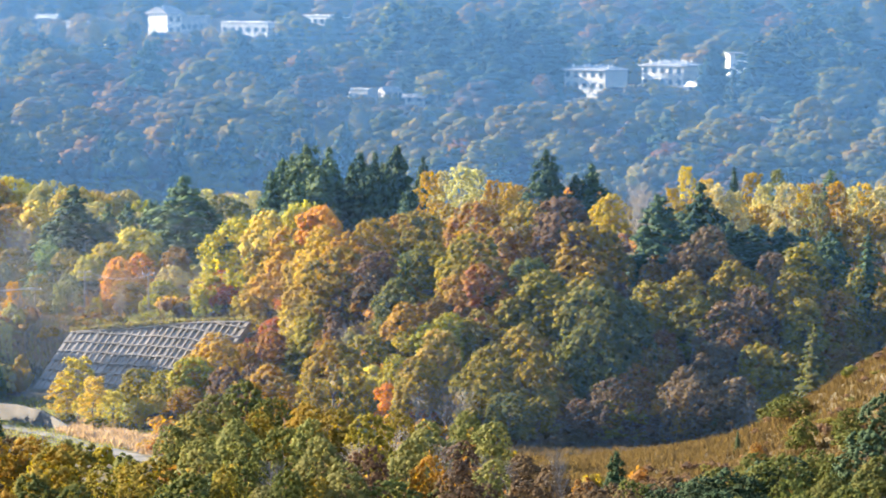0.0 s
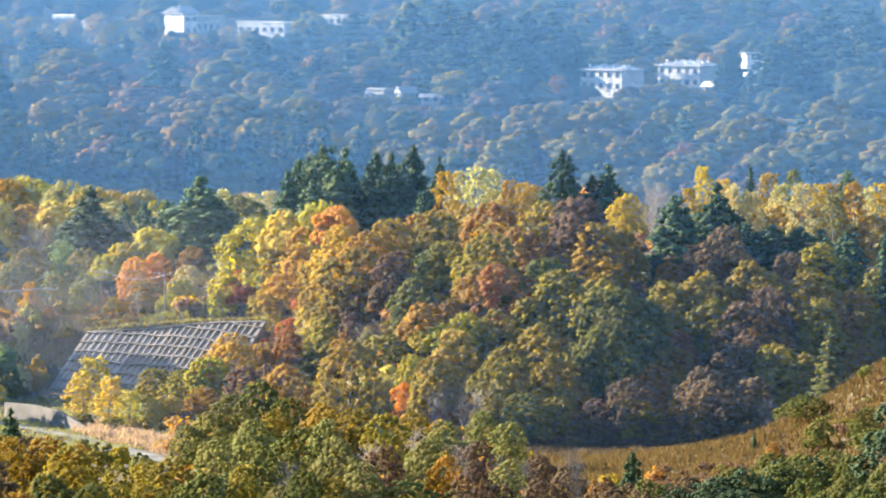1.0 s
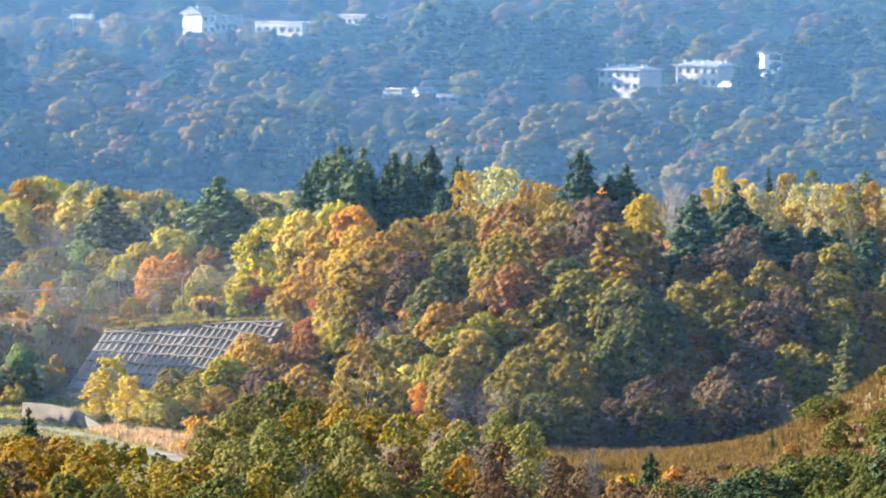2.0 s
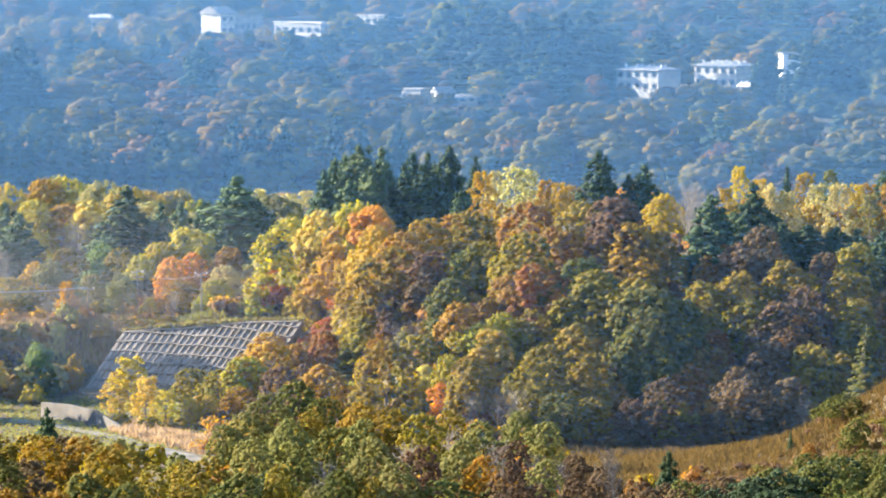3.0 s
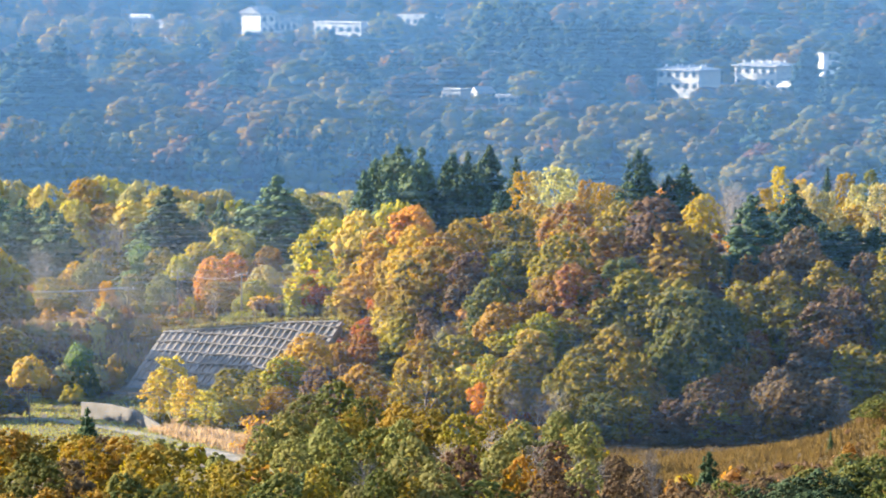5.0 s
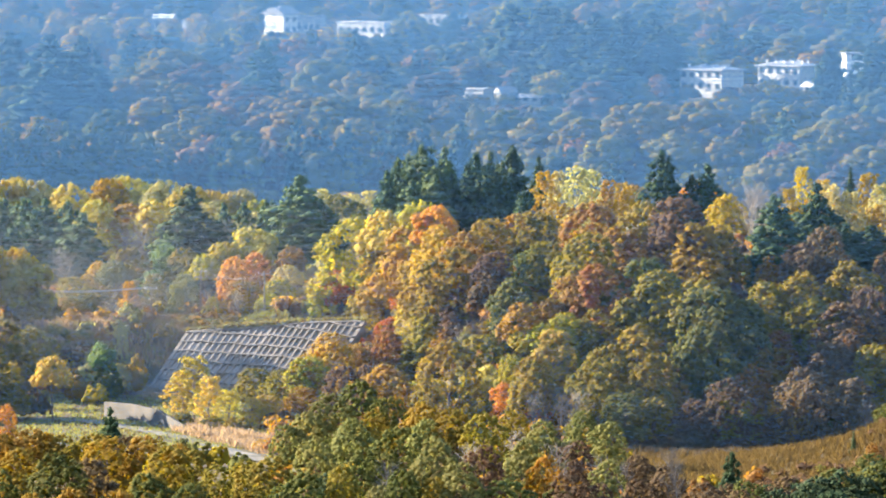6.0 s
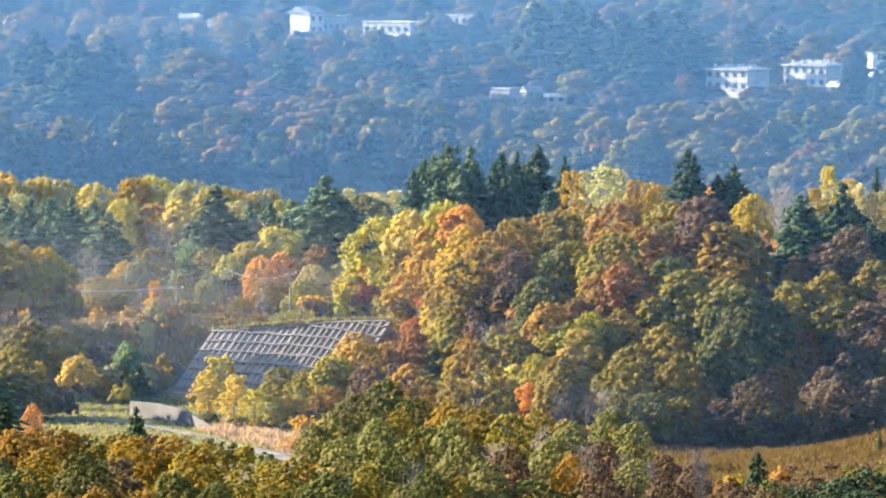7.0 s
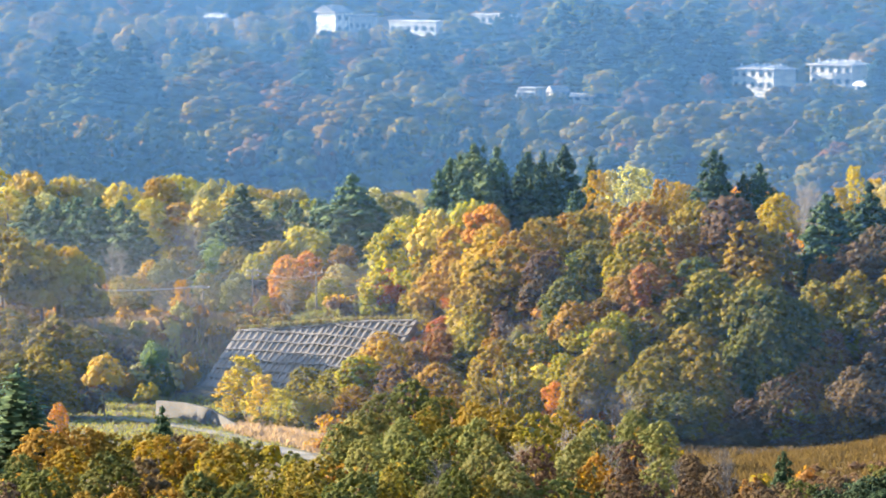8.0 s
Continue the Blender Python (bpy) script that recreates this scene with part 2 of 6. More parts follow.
def tall_crown(seed, boughs=92, leaves=19, size=0.23, wide=2.3, high=10.5, low=2.4):
    """A narrow, loose crown of upright boughs, as birches and poplars have."""
    c, r = Leaves(seed), np.random.default_rng(seed + 70)
    for i in range(boughs):
        k = (i + 0.5) / boughs
        z = low + (high - low) * k
        rim = wide * (math.sin(min(1.0, 0.18 + k * 1.0) * math.pi * 0.86) ** 0.8) * r.uniform(0.35, 1.05)
        t = i * 2.39996 + r.normal(0, 0.4)
        rad = r.uniform(0.26, 0.55)
        c.bough(np.array((math.cos(t) * rim, math.sin(t) * rim, z)), (rad, rad, rad * 0.85), leaves, size, -0.7, (0, 0, 0.3), 0.55)
    return c.arrays()


def pine_crown(seed, tiers=16, size=0.25, wide=3.0, high=12.0, low=0.8, leaves=26):
    """An old conifer: overlapping dark plates of needles on short limbs, a full flank and a blunt, ragged top."""
    c, r = Leaves(seed), np.random.default_rng(seed + 90)
    for i in range(tiers):
        k = i / (tiers - 1)
        z = low + (high - low) * k
        reach = wide * (1 - k ** 2.6) ** 0.8 * r.uniform(0.82, 1.15) + 0.3
        n = max(3, int(round(10 * (1 - 0.65 * k))))
        turn = r.uniform(0, 6.28)
        for j in range(n):
            t = turn + j * 6.283 / n + r.normal(0, 0.25)
            q = reach * r.uniform(0.5, 0.9)
            rad = reach * r.uniform(0.2, 0.34) + 0.25
            c.bough(np.array((math.cos(t) * q, math.sin(t) * q, z + r.normal(0, 0.25))), (rad, rad, rad * 0.45 + 0.3), leaves, size, -0.6)
        c.heart(np.array((0, 0, z)), np.array((reach * 0.42, reach * 0.42, 0.7)))
    c.bough(np.array((r.normal(0, 0.2), 0, high + 0.1)), (0.4, 0.4, 0.7), leaves, size * 0.8, -0.8)
    return c.arrays()


def spruce_crown(seed, tiers=17, size=0.3, wide=2.9, high=11.5, low=0.5):
    """A spruce: whorls of drooping branches that shorten to a pointed top."""
    c, r = Leaves(seed), np.random.default_rng(seed + 110)
    for i in range(tiers):
        k = i / tiers
        z0 = low + (high - low) * k
        reach = wide * (1 - k) ** 0.85 * r.uniform(0.85, 1.1) + 0.12
        n = 7 + int(5 * (1 - k))
        turn = r.uniform(0, 6.28)
        c.heart(np.array((0, 0, z0)), np.array((reach * 0.55, reach * 0.55, 0.5)))
        for j in range(n):
            t = turn + j * 6.283 / n + r.normal(0, 0.12)
            q = np.sort(r.uniform(0.15, 1.0, 11))
            at = np.stack([np.cos(t) * q * reach, np.sin(t) * q * reach, z0 - 0.32 * q * reach + 0.12 * q * q * reach], 1)
            at += r.normal(0, 0.09, at.shape)
            c.sprays(at, np.array((math.cos(t) * 0.5, math.sin(t) * 0.5, 0.8)) + np.zeros((11, 3)), size * (0.7 + 0.6 * (1 - k)), 1.7)
    c.sprays(np.array([(0, 0, high - 0.1 + 0.12 * i) for i in range(5)]), np.tile((1.0, 0.2, 0.2), (5, 1)), size * 0.6, 2.2)
    return c.arrays()


def stick(verts, faces, a, b, ra, rb, sides=5):
    a, b = np.array(a, float), np.array(b, float)
    w = unit(b - a)
    u = unit(np.cross(w, (0.31, 0.95, 0.1)))
    v = np.cross(w, u)
    n = len(verts)
    for p, r in ((a, ra), (b, rb)):
        for i in range(sides):
            t = 6.28319 * i / sides
            verts.append(tuple(p + (u * math.cos(t) + v * math.sin(t)) * r))
    for i in range(sides):
        j = (i + 1) % sides
        faces.append((n + i, n + j, n + sides + j, n + sides + i))
    faces.append(tuple(n + sides + i for i in range(sides)))


def trunk_mesh(name, seed, high, girth, limbs, reach, material, first=0.3):
    """A tapered, slightly crooked trunk with limbs that rise into the crown."""
    r = np.random.default_rng(seed + 300)
    verts, faces = [], []
    line = [np.array((0, 0, -0.6))]
    for i in range(1, 6):
        line.append(np.array((*(r.normal(0, 0.05 * high / 8, 2) * i), high * i / 5)))
    for i in range(5):
        stick(verts, faces, line[i], line[i + 1], girth * (1 - 0.17 * i), girth * (1 - 0.17 * (i + 1)), 7)
    for i in range(limbs):
        k = first + (0.95 - first) * (i + 0.5) / limbs
        p = line[0] + (line[5] - line[0]) * k
        t = i * 2.4 + r.normal(0, 0.3)
        q = reach * (1.05 - 0.6 * k) * r.uniform(0.7, 1.1)
        e = p + np.array((math.cos(t) * q, math.sin(t) * q, q * r.uniform(0.35, 0.9)))
        m = (p + e) / 2 + np.array((0, 0, -0.12 * q))
        stick(verts, faces, p, m, girth * 0.42, girth * 0.3, 5)
        stick(verts, faces, m, e, girth * 0.3, girth * 0.1, 5)
    return mesh_of(name, verts, faces, material)


def bare_twigs(seed, high=8.0, wide=2.4):
    """The twigs of a tree that has shed its leaves."""
    r = np.random.default_rng(seed + 500)
    verts, faces = [], []
    for i in range(26):
        k = 0.25 + 0.7 * i / 26
        t = i * 2.4
        p = np.array((0, 0, high * k * 0.9))
        q = wide * (1.1 - 0.75 * k) * r.uniform(0.6, 1.1)
        e = p + np.array((math.cos(t) * q, math.sin(t) * q, q * r.uniform(0.9, 1.9)))
        stick(verts, faces, p, e, 0.035, 0.015, 3)
        for j in range(7):
            s = p + (e - p) * r.uniform(0.3, 1.0)
            stick(verts, faces, s, s + unit(r.normal(0, 0.6, 3) + np.array((0, 0, 0.9))) * r.uniform(0.6, 1.3), 0.016, 0.008, 3)
    return mesh_of("bare_crown", verts, faces, PALE_BARK)


def crown_meshes(name, made):
    out = []
    for v, f in made:
        out.append((mesh_of(name, v.tolist(), f, LEAF["gold"]), v))
    return out


# each kind: crowns, trunk, its own height and width at scale 1
KIND = {
    "oak": ([round_crown(s) for s in (1, 2, 3, 4, 5, 6)], ("bark", 7.0, 0.26, 7, 2.8), 10.0, 8.6),
    "high_oak": ([round_crown(s, 120, 15, 0.225, low=4.0, bulk=0.78) for s in (7, 8, 9, 10)], ("bark", 8.0, 0.22, 7, 2.2), 10.0, 8.6),
    "shrub": ([round_crown(s, 20, 60, 0.34, 2.6, 4.6, 0.3, 0.8) for s in (11, 12, 13)], ("bark", 3.0, 0.12, 6, 1.4), 4.8, 5.4),
    "thicket": ([round_crown(s, 150, 15, 0.19, bulk=0.58, heart=0.72) for s in (15, 16, 17, 18)], ("bark", 7.0, 0.16, 9, 2.8), 10.0, 8.6),
    "birch": ([tall_crown(s) for s in (21, 22, 23)], ("pale_bark", 9.5, 0.15, 8, 1.4), 11.0, 5.4),
    "pine": ([pine_crown(s) for s in (31, 32, 33)], ("bark", 11.0, 0.24, 8, 2.0), 12.6, 6.4),
    "fir": ([spruce_crown(s) for s in (41, 42)], ("bark", 11.0, 0.2, 2, 0.6), 11.8, 5.4),
}
MESHES = {}
for kind_name, (made, trunk_spec, high, wide) in KIND.items():
    bark = PALE_BARK if trunk_spec[0] == "pale_bark" else BARK
    MESHES[kind_name] = [(mesh_of("crown", v.tolist(), f, LEAF["gold"]),
                          trunk_mesh("trunk", i, trunk_spec[1], trunk_spec[2], trunk_spec[3], trunk_spec[4], bark)) for i, (v, f) in enumerate(made)]
# lighter crowns for trees that stand far off across the valley
FAR_CROWNS = {"oak": [mesh_of("crown", v.tolist(), f, LEAF["gold"]) for v, f in (round_crown(s, 52, 14, 0.32, low=2.6, dome=2.2, heart=0.84, bulk=1.05) for s in (51, 52, 53))],
              "pine": [mesh_of("crown", v.tolist(), f, LEAF["gold"]) for v, f in (pine_crown(s, 12, 0.4, leaves=11) for s in (54, 55))]}
TWIGS = [(bare_twigs(s), trunk_mesh("trunk", s, 7.2, 0.08, 7, 1.6, PALE_BARK)) for s in (1, 2)]

TINT = {"gold": "golden", "yellow": "bright yellow", "lime": "yellow-green", "green": "green", "olive": "olive and gold", "sage": "grey-green",
        "ochre": "ochre", "orange": "orange", "rust": "rust-coloured", "red": "red", "brown": "brown", "needle": "dark green", "spruce": "blue-green", "pale": "pale yellow", "fresh": "fresh green"}
NAMES = {"oak": ("broadleaf_tree", "broad tree, {} leaves,"), "shrub": ("bush", "rounded bush, {} leaves,"), "thicket": ("thicket_tree", "soft small-leaved tree, {} leaves,"),
         "birch": ("birch_tree", "slender birch, {} leaves,"), "pine": ("pine_tree", "ragged pine, {} needles,"),
         "fir": ("spruce_tree", "pointed {} spruce"), "bare": ("bare_tree", "leafless grey tree")}
count = 0


def tree(kind_name, tint, x, y, scale, wide=1.0, where="on the wooded hillside"):
    """One tree with its roots in the ground; wide stretches the crown sideways."""
    global count
    count += 1
    name, words = NAMES[kind_name]
    root = new(name)
    if kind_name == "bare":
        crown_me, trunk_me = TWIGS[count % len(TWIGS)]
    else:
        crown_me, trunk_me = MESHES[kind_name][count % len(MESHES[kind_name])]
    if kind_name == "oak" and wide < 0.85:
        crown_me, trunk_me = MESHES["high_oak"][count % 4]
    if y > 900 and kind_name in FAR_CROWNS:
        crown_me = FAR_CROWNS[kind_name][count % len(FAR_CROWNS[kind_name])]
    root.matrix_basis = pose(x, y, ground_z(x, y) - 0.1, 0, 0, (count * 137.5) % 360) @ Matrix.Diagonal((scale * wide, scale * wide, scale, 1))
    crown, trunk = new("crown", crown_me), new("trunk", trunk_me)
    for ob in (crown, trunk):
        ob.parent = root
    if kind_name != "bare":
        crown.material_slots[0].link = "OBJECT"
        crown.material_slots[0].material = LEAF[tint]
    tagged(root, words.format(TINT.get(tint, "")) + " " + where, "bush" if kind_name == "shrub" else "tree", group="trees " + where)
    return root


# in the golden belt
tree("oak", "yellow", -82.8, 872.0, 1.70, 0.89, "in the golden belt")
tree("oak", "yellow", -77.0, 870.0, 1.61, 0.73, "in the golden belt")
tree("oak", "yellow", -72.1, 872.0, 1.50, 0.68, "in the golden belt")
tree("oak", "pale", -68.0, 874.0, 1.49, 0.81, "in the golden belt")
tree("oak", "yellow", -62.4, 868.0, 1.40, 0.70, "in the golden belt")
tree("oak", "gold", -57.0, 872.0, 1.51, 0.73, "in the golden belt")
tree("oak", "yellow", -53.1, 874.0, 1.49, 0.73, "in the golden belt")
tree("oak", "pale", -48.1, 870.0, 1.45, 0.75, "in the golden belt")
tree("oak", "yellow", -44.0, 866.0, 1.36, 0.80, "in the golden belt")
tree("oak", "yellow", -40.2, 870.0, 1.32, 0.77, "in the golden belt")
tree("oak", "pale", -37.1, 872.0, 1.32, 0.75, "in the golden belt")
tree("oak", "lime", -33.0, 868.0, 1.15, 0.78, "in the golden belt")
tree("oak", "yellow", -79.2, 858.0, 1.30, 1.06, "in the golden belt")
tree("oak", "pale", -72.8, 856.0, 1.22, 0.96, "in the golden belt")
tree("oak", "ochre", -52.8, 852.0, 1.09, 1.17, "in the golden belt")
tree("oak", "yellow", -57.2, 850.0, 1.18, 0.90, "in the golden belt")
tree("oak", "yellow", -48.2, 850.0, 1.16, 0.93, "in the golden belt")
tree("oak", "pale", -40.3, 848.0, 1.11, 0.96, "in the golden belt")
tree("oak", "sage", -29.0, 852.0, 1.02, 0.77, "in the golden belt")
tree("birch", "pale", -17.9, 830.0, 0.78, 1.26, "in the golden belt")
tree("birch", "pale", -15.3, 826.0, 0.75, 1.16, "in the golden belt")
tree("birch", "pale", -22.6, 835.0, 1.02, 0.97, "in the golden belt")
tree("oak", "sage", -20.1, 822.0, 1.01, 1.03, "in the golden belt")
tree("oak", "pale", -33.3, 840.0, 1.02, 0.77, "in the golden belt")
# on the plateau
tree("pine", "spruce", -72.3, 822.0, 1.00, 1.26, "on the plateau")
tree("pine", "spruce", -69.0, 824.0, 1.02, 1.34, "on the plateau")
tree("pine", "spruce", -65.7, 820.0, 1.04, 1.20, "on the plateau")
tree("pine", "spruce", -62.7, 822.0, 1.02, 1.35, "on the plateau")
tree("pine", "spruce", -59.2, 818.0, 1.01, 1.24, "on the plateau")
tree("pine", "spruce", -56.5, 812.0, 0.92, 1.23, "on the plateau")
tree("pine", "spruce", -63.5, 810.0, 0.86, 1.43, "on the plateau")
tree("pine", "spruce", -69.4, 810.0, 0.84, 1.47, "on the plateau")
tree("bare", "-", -59.1, 800.0, 0.87, 1.09, "on the plateau")
tree("bare", "-", -57.6, 798.0, 0.80, 1.05, "on the plateau")
tree("bare", "-", -48.9, 824.0, 1.13, 1.05, "on the plateau")
tree("bare", "-", -50.9, 822.0, 1.04, 0.93, "on the plateau")
tree("bare", "-", -46.5, 820.0, 1.08, 0.99, "on the plateau")
tree("bare", "-", -49.3, 812.0, 0.96, 1.22, "on the plateau")
tree("bare", "-", -35.6, 806.0, 1.34, 0.55, "on the plateau")
tree("pine", "needle", -40.6, 802.0, 1.20, 1.58, "on the plateau")
tree("pine", "needle", -42.1, 800.0, 0.95, 1.51, "on the plateau")
tree("pine", "spruce", -43.1, 790.0, 0.75, 1.76, "on the plateau")
tree("pine", "spruce", -36.3, 816.0, 0.95, 1.08, "on the plateau")
tree("pine", "spruce", -33.6, 820.0, 0.98, 0.93, "on the plateau")
tree("pine", "spruce", -30.2, 818.0, 0.99, 0.92, "on the plateau")
tree("pine", "spruce", -24.6, 800.0, 1.16, 1.82, "on the plateau")
tree("pine", "spruce", -21.9, 798.0, 0.86, 1.67, "on the plateau")
tree("pine", "spruce", -26.6, 797.0, 0.90, 1.35, "on the plateau")
# above the valley road
tree("oak", "olive", -69.0, 742.0, 1.81, 0.77, "above the valley road")
tree("oak", "gold", -63.8, 742.0, 1.69, 0.77, "above the valley road")
tree("oak", "gold", -59.8, 742.0, 1.44, 0.66, "above the valley road")
tree("oak", "ochre", -66.3, 742.0, 0.87, 0.89, "above the valley road")
tree("oak", "olive", -58.5, 742.0, 1.04, 0.84, "above the valley road")
tree("oak", "olive", -66.8, 723.0, 1.18, 1.00, "above the valley road")
tree("oak", "olive", -60.1, 716.5, 1.09, 1.00, "above the valley road")
tree("oak", "olive", -56.6, 722.5, 0.93, 1.00, "above the valley road")
tree("oak", "olive", -60.0, 690.0, 0.97, 1.00, "above the valley road")
tree("oak", "olive", -63.8, 690.0, 0.87, 1.11, "above the valley road")
tree("oak", "green", -61.7, 690.0, 0.66, 1.34, "above the valley road")
tree("oak", "olive", -57.9, 690.0, 0.63, 1.41, "above the valley road")
tree("shrub", "olive", -63.5, 690.0, 0.80, 1.29, "above the valley road")
tree("shrub", "brown", -60.0, 690.0, 0.73, 1.42, "above the valley road")
tree("shrub", "olive", -56.6, 690.0, 0.72, 1.24, "above the valley road")
tree("shrub", "brown", -53.9, 691.5, 0.77, 1.00, "above the valley road")
tree("oak", "yellow", -51.5, 685.0, 0.88, 0.71, "above the valley road")
tree("oak", "gold", -58.2, 704.0, 0.65, 0.60, "above the valley road")
tree("oak", "fresh", -47.6, 716.0, 0.77, 0.57, "above the valley road")
tree("shrub", "green", -46.5, 712.0, 1.13, 0.70, "above the valley road")
tree("shrub", "pale", -49.3, 716.0, 1.06, 0.75, "above the valley road")
tree("shrub", "ochre", -49.9, 714.0, 0.80, 1.00, "above the valley road")
tree("shrub", "lime", -47.8, 709.0, 0.66, 1.00, "above the valley road")
tree("shrub", "pale", -45.6, 720.0, 0.99, 0.68, "above the valley road")
tree("shrub", "ochre", -44.5, 722.0, 0.95, 0.71, "above the valley road")
tree("shrub", "gold", -43.8, 726.0, 1.19, 0.57, "above the valley road")
# above the retaining wall
tree("oak", "olive", -48.0, 778.0, 0.90, 0.96, "above the retaining wall")
tree("oak", "gold", -52.4, 780.0, 0.67, 0.90, "above the retaining wall")
tree("oak", "sage", -49.6, 772.0, 0.75, 0.80, "above the retaining wall")
tree("oak", "fresh", -42.9, 784.0, 0.90, 0.67, "above the retaining wall")
tree("oak", "fresh", -43.9, 770.0, 0.63, 0.95, "above the retaining wall")
tree("oak", "olive", -39.9, 778.0, 0.88, 0.83, "above the retaining wall")
tree("oak", "lime", -37.2, 774.0, 0.81, 0.73, "above the retaining wall")
tree("oak", "lime", -34.8, 778.0, 0.99, 0.81, "above the retaining wall")
tree("oak", "yellow", -30.3, 780.0, 1.12, 0.83, "above the retaining wall")
tree("oak", "orange", -32.7, 768.0, 0.84, 0.86, "above the retaining wall")
tree("oak", "orange", -30.0, 770.0, 0.84, 0.86, "above the retaining wall")
tree("oak", "rust", -25.1, 776.0, 0.74, 0.72, "above the retaining wall")
tree("oak", "rust", -26.2, 770.0, 0.64, 0.86, "above the retaining wall")
tree("oak", "pale", -25.2, 762.0, 0.56, 1.29, "above the retaining wall")
tree("oak", "lime", -26.5, 757.0, 0.44, 1.48, "above the retaining wall")
tree("oak", "ochre", -31.0, 757.0, 0.54, 1.44, "above the retaining wall")
tree("oak", "lime", -27.3, 753.0, 0.29, 1.98, "above the retaining wall")
tree("oak", "red", -17.7, 753.0, 0.26, 2.00, "above the retaining wall")
tree("oak", "orange", -19.5, 754.0, 0.21, 1.86, "above the retaining wall")
tree("oak", "lime", -20.6, 752.0, 0.12, 4.21, "above the retaining wall")
tree("shrub", "red", -22.9, 748.0, 0.25, 1.24, "above the retaining wall")
tree("oak", "lime", -54.5, 762.0, 0.56, 1.28, "above the retaining wall")
tree("oak", "olive", -51.9, 757.0, 0.45, 1.87, "above the retaining wall")
tree("oak", "olive", -54.1, 753.0, 0.35, 2.00, "above the retaining wall")
tree("birch", "orange", -46.1, 752.0, 0.53, 1.30, "above the retaining wall")
tree("oak", "olive", -43.2, 762.0, 0.62, 0.95, "above the retaining wall")
tree("oak", "sage", -39.0, 758.0, 0.66, 0.86, "above the retaining wall")
tree("birch", "sage", -39.7, 752.0, 0.46, 1.49, "above the retaining wall")
tree("birch", "lime", -35.0, 750.0, 0.34, 1.73, "above the retaining wall")
tree("birch", "orange", -33.6, 750.0, 0.29, 1.51, "above the retaining wall")
tree("bare", "-", -45.1, 748.0, 0.59, 1.17, "above the retaining wall")
tree("bare", "-", -42.6, 747.0, 0.33, 2.11, "above the retaining wall")
tree("bare", "-", -38.5, 749.0, 0.52, 1.31, "above the retaining wall")
tree("bare", "-", -35.6, 750.0, 0.57, 1.04, "above the retaining wall")
tree("bare", "-", -31.7, 751.0, 0.55, 1.26, "above the retaining wall")
tree("bare", "-", -49.0, 750.0, 0.46, 1.49, "above the retaining wall")
tree("bare", "-", -21.7, 756.0, 0.45, 1.33, "above the retaining wall")
tree("shrub", "pale", -47.1, 744.0, 0.63, 1.15, "above the retaining wall")
tree("shrub", "ochre", -41.0, 744.0, 0.44, 1.43, "above the retaining wall")
tree("shrub", "olive", -49.8, 741.0, 0.91, 0.59, "above the retaining wall")
tree("shrub", "ochre", -53.0, 744.0, 0.29, 1.87, "above the retaining wall")
tree("shrub", "lime", -27.7, 748.0, 0.19, 2.40, "above the retaining wall")
tree("shrub", "ochre", -32.5, 746.0, 0.32, 1.71, "above the retaining wall")
tree("shrub", "olive", -37.4, 746.0, 0.28, 1.95, "above the retaining wall")
tree("birch", "pale", -46.2, 738.0, 0.77, 0.76, "above the retaining wall")
tree("shrub", "ochre", -45.9, 732.0, 0.84, 0.74, "above the retaining wall")
tree("birch", "pale", -49.6, 745.0, 0.04, 10.04, "above the retaining wall")
tree("birch", "gold", -47.4, 747.0, 0.12, 4.28, "above the retaining wall")
tree("bare", "-", -45.2, 749.0, 0.45, 1.32, "above the retaining wall")
tree("bare", "-", -43.6, 749.0, 0.45, 1.46, "above the retaining wall")
tree("bare", "-", -46.0, 746.0, 0.30, 1.99, "above the retaining wall")
tree("birch", "olive", -47.9, 738.0, 0.57, 0.94, "above the retaining wall")
tree("shrub", "ochre", -44.4, 726.0, 0.58, 1.02, "above the retaining wall")
# on the wooded spur
tree("oak", "lime", -16.3, 744.0, 1.35, 0.98, "on the wooded spur")
tree("oak", "yellow", -11.6, 739.0, 1.28, 0.74, "on the wooded spur")
tree("oak", "lime", -6.9, 728.0, 1.22, 0.63, "on the wooded spur")
tree("oak", "orange", -4.7, 725.0, 1.00, 0.74, "on the wooded spur")
tree("oak", "gold", -8.3, 728.0, 1.28, 0.96, "on the wooded spur")
tree("oak", "gold", -4.2, 717.0, 1.10, 0.93, "on the wooded spur")
tree("oak", "ochre", -1.0, 709.0, 0.98, 0.93, "on the wooded spur")
tree("oak", "ochre", 1.9, 715.0, 0.92, 0.93, "on the wooded spur")
tree("oak", "ochre", 5.2, 735.0, 0.84, 0.95, "on the wooded spur")
tree("oak", "olive", -2.0, 704.0, 1.26, 0.95, "on the wooded spur")
tree("oak", "gold", -12.0, 738.0, 1.02, 0.98, "on the wooded spur")
tree("oak", "gold", -13.5, 740.0, 0.82, 1.09, "on the wooded spur")
tree("oak", "ochre", -6.4, 722.0, 0.91, 1.01, "on the wooded spur")
tree("oak", "olive", -4.2, 709.0, 1.07, 0.94, "on the wooded spur")
tree("oak", "gold", -7.5, 721.0, 0.84, 0.98, "on the wooded spur")
tree("oak", "red", -17.5, 744.0, 0.56, 1.17, "on the wooded spur")
tree("oak", "lime", -20.1, 744.0, 0.47, 1.24, "on the wooded spur")
tree("oak", "red", -9.5, 732.0, 0.44, 0.95, "on the wooded spur")
tree("oak", "red", -10.9, 733.0, 0.50, 1.15, "on the wooded spur")
tree("oak", "red", -12.3, 736.0, 0.46, 0.96, "on the wooded spur")
tree("oak", "olive", -5.3, 708.0, 1.05, 0.96, "on the wooded spur")
